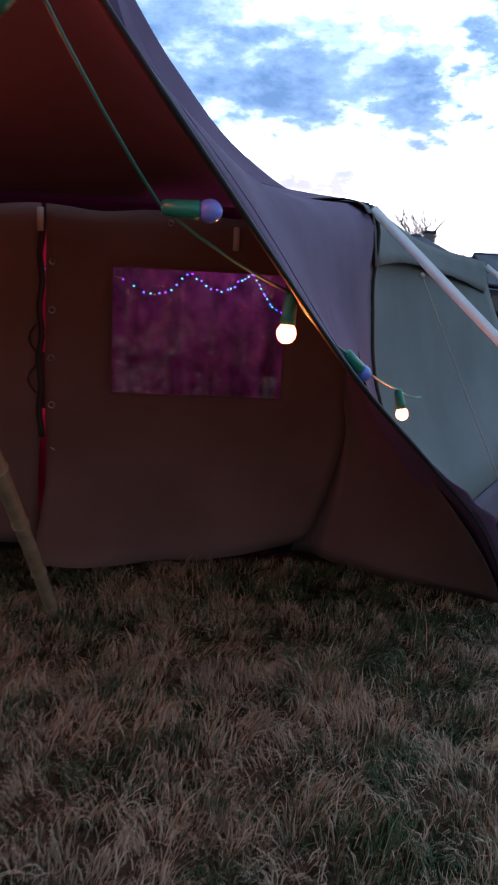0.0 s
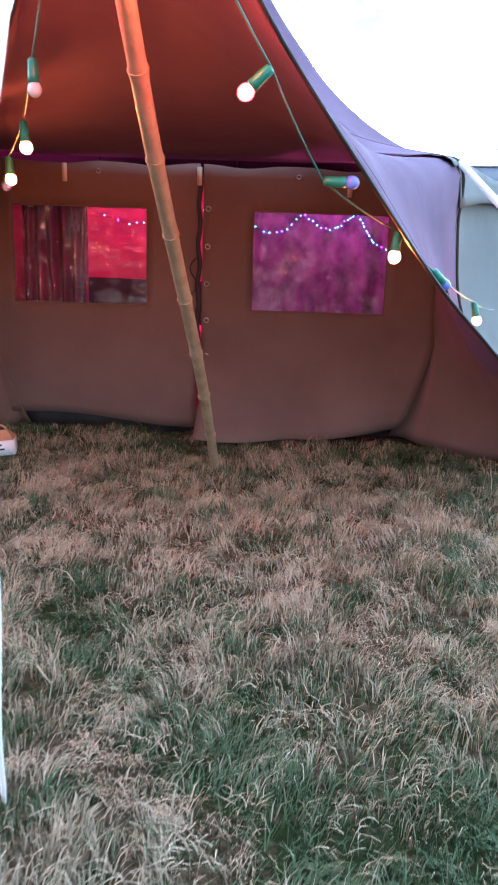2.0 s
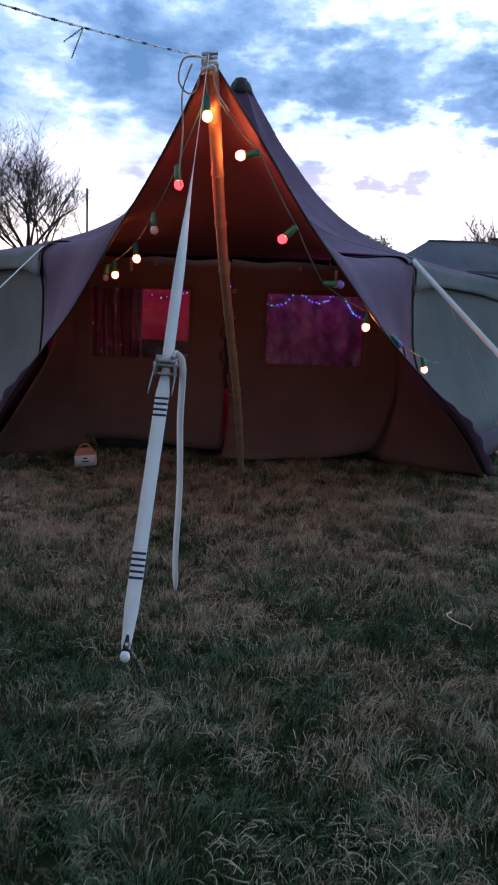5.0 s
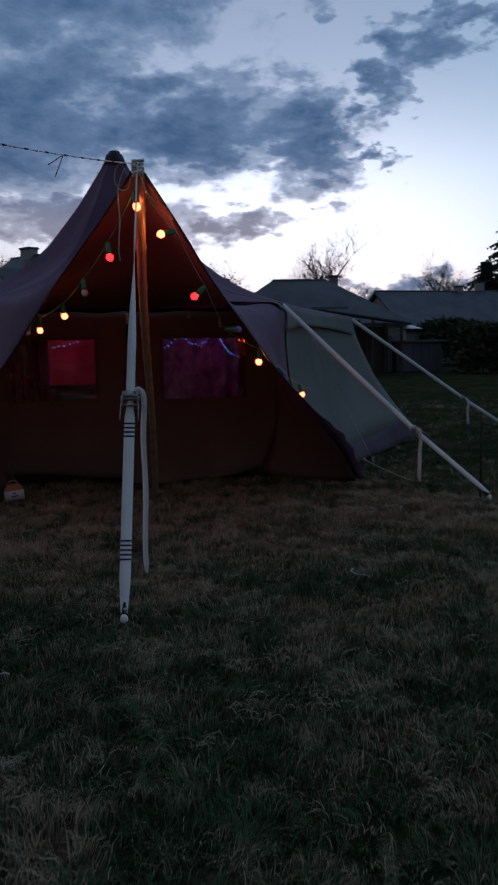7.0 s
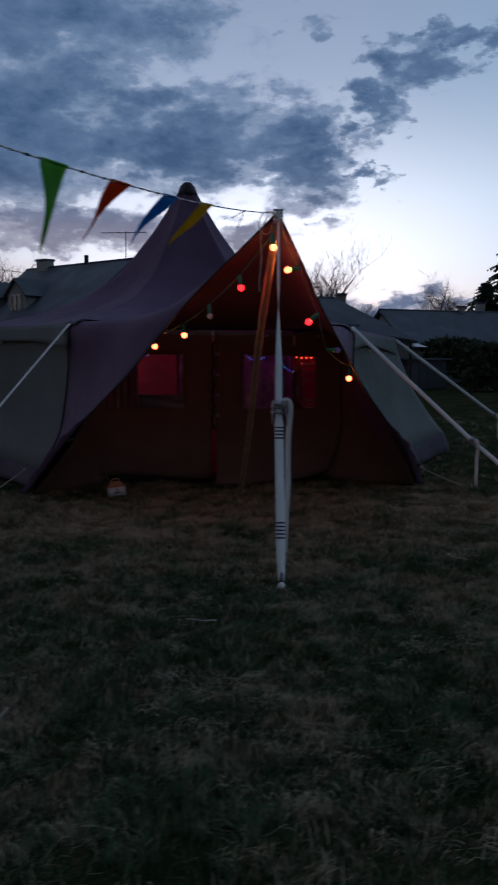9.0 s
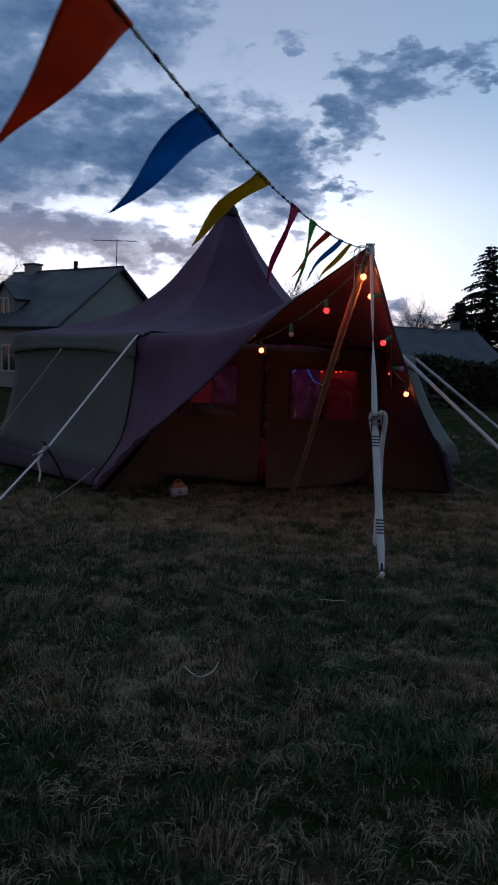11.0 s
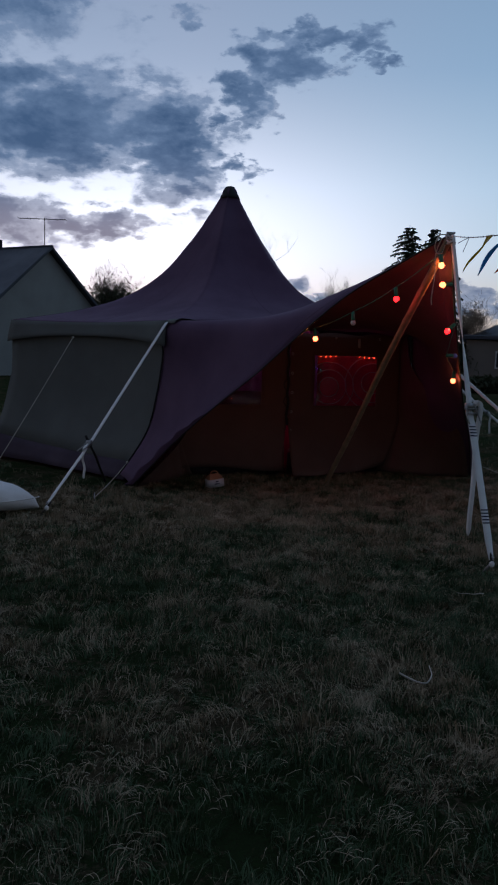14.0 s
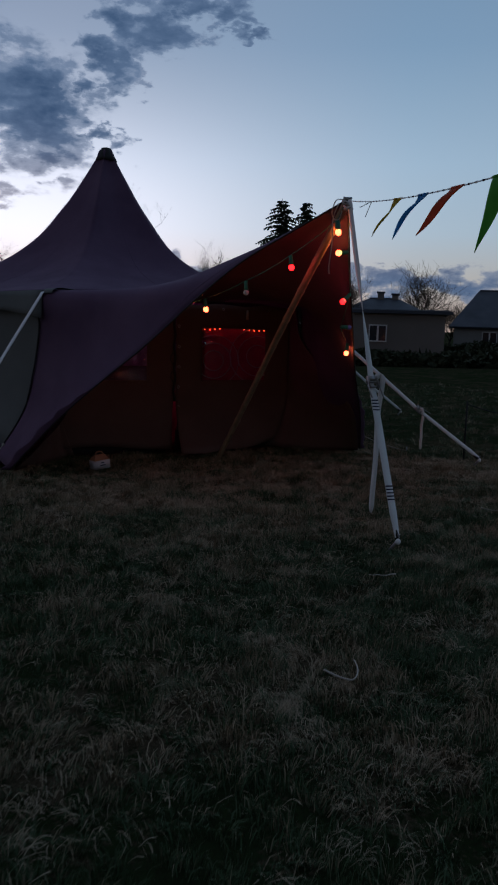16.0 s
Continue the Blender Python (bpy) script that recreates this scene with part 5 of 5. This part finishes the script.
def lean_to(x0, x1, y, z0, z1):
    """An open lean-to roof on posts, falling along x."""
    g = thing("lean_to", "dark open lean-to roof on posts behind the tent", "lean-to", ((x0 + x1) / 2, y, 0))
    v = [(x0, y, z0), (x1, y, z1), (x1, y + 3, z1 + 0.1), (x0, y + 3, z0 + 0.1)]
    piece("roof_sheet", v, [(0, 1, 2, 3)], SLATE, g, "dark sheet roof", False, 0.06)
    piece("fascia", *box_mesh((x0, y - 0.06, z0 - 0.05), (x0 + 1.6, y - 0.034, z0 + 0.06)), SHEET, g, "grey fascia board", False)
    for k in range(4):
        x, z = x0 + (x1 - x0) * (0.04 + 0.92 * k / 3), z0 + (z1 - z0) * (0.04 + 0.92 * k / 3)
        for yy in (y + 0.1, y + 2.9): piece("post", *box_mesh((x - 0.05, yy - 0.05, 0), (x + 0.05, yy + 0.05, z - 0.03)), BARK, g, smooth=False)
    for k in range(8):
        x = x0 + (x1 - x0) * (k + 0.5) / 8
        piece("back_board", *box_mesh((x - (x1 - x0) / 16 + 0.01, y + 2.96, 0), (x + (x1 - x0) / 16 - 0.01, y + 3.0, z1 - 0.15)), BARK, g, smooth=False)


lean_to(5.2, 9.4, 30.0, 3.0, 2.35)

# ---------------------------------------------------------------- trees and hedges


def bare_tree(label, at, tall, spread, seed, twigs=1.0, droop=0.0, ivy=0.0):
    rng = random.Random(seed)
    g = thing("tree", label, "tree", at, "bare trees")
    wood, fine, ends = [], [], []

    def grow(p, d, length, r, level):
        pts = [p.copy()]
        steps = 5 if level < 2 else 3
        for _ in range(steps):
            d = (d + Vector((rng.uniform(-1, 1), rng.uniform(-1, 1), rng.uniform(-0.5, 0.7) - droop * level)) * 0.16).normalized()
            p = p + d * length / steps
            pts.append(p.copy())
        (wood if level < 3 else fine).append(sweep(pts, lambda s: max(0.0045, r * (1 - 0.6 * s)), 6 if level < 2 else 3, False))
        if level > 1: ends.append(p.copy())
        if level >= 5 or r < 0.004: return
        kids = (7, 5, 4, 4, 3)[level]
        for k in range(kids if level < 3 else max(2, round(kids * twigs))):
            q = pts[rng.randint(max(1, len(pts) - (4 if level else 3)), len(pts) - 1)]
            side = Vector((rng.uniform(-1, 1), rng.uniform(-1, 1), rng.uniform(0.0, 0.9)))
            nd = (d * 0.65 + side.normalized() * spread * 1.15).normalized()
            grow(q, nd, length * rng.uniform(0.55, 0.85), r * 0.47, level + 1)
    grow(Vector(at), Vector((0, 0, 1)), tall * 0.38, tall * 0.022, 0)
    hi = max(max(v.z for v in w[0]) for w in wood + fine)
    k = tall / max(hi - at[2], 0.1)
    scale = lambda vf: ([Vector(at) + (v - Vector(at)) * k for v in vf[0]], vf[1])
    piece("trunk", *scale(joined(*wood)), BARK, g, "dark trunk and limbs")
    piece("crown", *scale(joined(*fine)), BARK, g, "open crown of fine bare twigs")
    if ivy:
        verts, faces = [], []
        for e in rng.sample(ends, int(len(ends) * 0.6)):
            for _ in range(5):
                c = Vector(at) + (e - Vector(at)) * k * 0.72 + Vector([rng.gauss(0, 0.25 * ivy) for _ in range(3)])
                n = len(verts)
                verts += [c + Vector([rng.uniform(-0.16, 0.16) for _ in range(3)]) for _ in range(3)]
                faces.append((n, n + 1, n + 2))
        piece("ivy", verts, faces, LEAF, g, "dark ivy in the crown's middle", False)


def fir_tree(label, at, tall, wide, seed, gap=0.0):
    rng = random.Random(seed)
    g = thing("fir_tree", label, "tree", at, "fir trees")
    p = Vector(at)
    v, f = sweep([p + Vector((0, 0, tall * s / 8)) for s in range(9)], lambda s: 0.22 * (1 - 0.93 * s), 8)
    piece("trunk", v, f, BARK, g)
    verts, faces = [], []
    z = tall * 0.14
    while z < tall * 0.985:
        s = z / tall
        reach = wide * (1 - s) ** 0.72 * 1.1 + 0.1
        for k in range(14):
            if rng.random() < gap: continue
            a = rng.uniform(0, math.tau)
            r = reach * rng.uniform(0.25, 1.2)
            d = Vector((math.cos(a), math.sin(a), 0))
            across = Vector((-d.y, d.x, 0))
            lift = rng.uniform(-0.035, 0.035) * tall * min(1, 3 * (1 - s))
            for q in range(max(5, int(r * 9))):
                t = (q + rng.random()) / max(5, int(r * 9))
                c = p + Vector((0, 0, z + lift + 0.18 * t - r * 0.38 * t * t)) + d * r * t
                w = 0.12 + 0.34 * (1 - t) * min(1, r)
                for side in (-1, 1):
                    n = len(verts)
                    verts += [c, c + across * side * w + d * 0.12 - Vector((0, 0, rng.uniform(0.05, 0.3))), c + d * 0.22 - Vector((0, 0, 0.05))]
                    faces.append((n, n + 1, n + 2))
        z += tall * 0.021
    piece("crown", verts, faces, NEEDLE, g, "dark drooping needle branches", False)


def hedge(label, a, b, tall, deep, seed, count):
    rng = np.random.default_rng(seed)
    a, b = Vector((*a, 0)), Vector((*b, 0))
    d = (b - a)
    side = Vector((-d.y, d.x, 0)).normalized()
    u = rng.random(count)
    top = np.array([tall * (0.82 + 0.3 * wob(x * d.length * 0.35, 2, 1, 1.0, seed)) for x in u])
    z = np.sqrt(rng.random(count)) * top
    w = rng.uniform(-deep / 2, deep / 2, count) * (1 - 0.35 * (z / top) ** 3)
    c = np.c_[a.x + d.x * u + side.x * w, a.y + d.y * u + side.y * w, z]
    v = (c[:, None, :] + rng.normal(0, 0.13, (count, 3, 3))).reshape(-1, 3)
    me = bpy.data.meshes.new("hedge")
    me.from_pydata(v.tolist(), [], np.arange(count * 3).reshape(-1, 3).tolist())
    me.materials.append(LEAF)
    tagged(new("hedge", me), label, "hedge", "garden hedges")


fir_tree("tall dark fir tree with sparse drooping branches", (25.4, 56.0, 0), 12.15, 4.4, 3, 0.3)
fir_tree("tall dense dark fir tree beside another", (27.7, 56.0, 0), 12.1, 3.8, 5, 0.2)
fir_tree("broad dark fir tree below the taller firs", (22.9, 55.6, 0), 7.4, 3.6, 8, 0.2)
bare_tree("bare spreading tree behind the slate roofs", (9.5, 53, 0), 10.9, 0.8, 11)
bare_tree("bare tree beside a house roof", (13.4, 56, 0), 6.4, 0.85, 12, 1.0, 0.08)
bare_tree("slim bare birch with hanging twigs", (19.2, 54, 0), 8.1, 0.42, 13, 1.0, 0.1)
bare_tree("bare tree seen past the awning's edge", (4.0, 58, 0), 6.4, 0.7, 14)
bare_tree("round bare tree with ivy in its crown", (3.5, 83, 0), 12.2, 0.85, 15, 1.4, 0, 2.6)
bare_tree("large bare tree with a dense crown of twigs", (-11.2, 26, 0), 8.0, 0.95, 16, 1.3)
bare_tree("tall bare tree far across the field", (-15.3, 60, 0), 10.2, 0.8, 21)
bare_tree("bare spreading tree behind the bungalow", (28.4, 39.2, 0), 6.6, 0.9, 18, 1.0)
bare_tree("low bare tree behind the bungalow", (20.9, 37.5, 0), 5.6, 0.9, 19, 1.2)
bare_tree("low bare tree beyond the bungalow's roof", (33.0, 43.0, 0), 4.6, 1.1, 20)
hedge("tall dark garden hedge", (12.4, 32.0), (17.6, 31.0), 2.5, 1.8, 1, 8000)
hedge("low dark hedge before the houses", (14.0, 28.4), (23.5, 25.8), 0.7, 1.6, 2, 7000)
hedge("dark hedge behind the bungalow", (13.5, 41.0), (30.0, 43.0), 3.0, 2.0, 3, 12000)
hedge("low dark hedge along the field's edge", (22.5, 29.0), (42.0, 34.0), 1.2, 1.6, 4, 9000)
hedge("far dark hedge behind the houses", (-30, 56), (18, 62), 3.2, 2.5, 6, 14000)

pole = thing("utility_pole", "slim wooden utility pole with a wire", "pole", (-19.6, 60, 0))
_v, _f = sweep([Vector((-19.6, 60, z)) for z in (-0.2, 5, 9.6)], 0.09, 8)
piece("mast", _v, _f, BARK, pole)
_v, _f = sweep([along([(-19.6, 60, 9.5), (-13.5, 52, 7.4), (-7.5, 43, 6.3)], k / 12) for k in range(13)], 0.02, 5)
piece("wire", _v, _f, BLACK, pole)
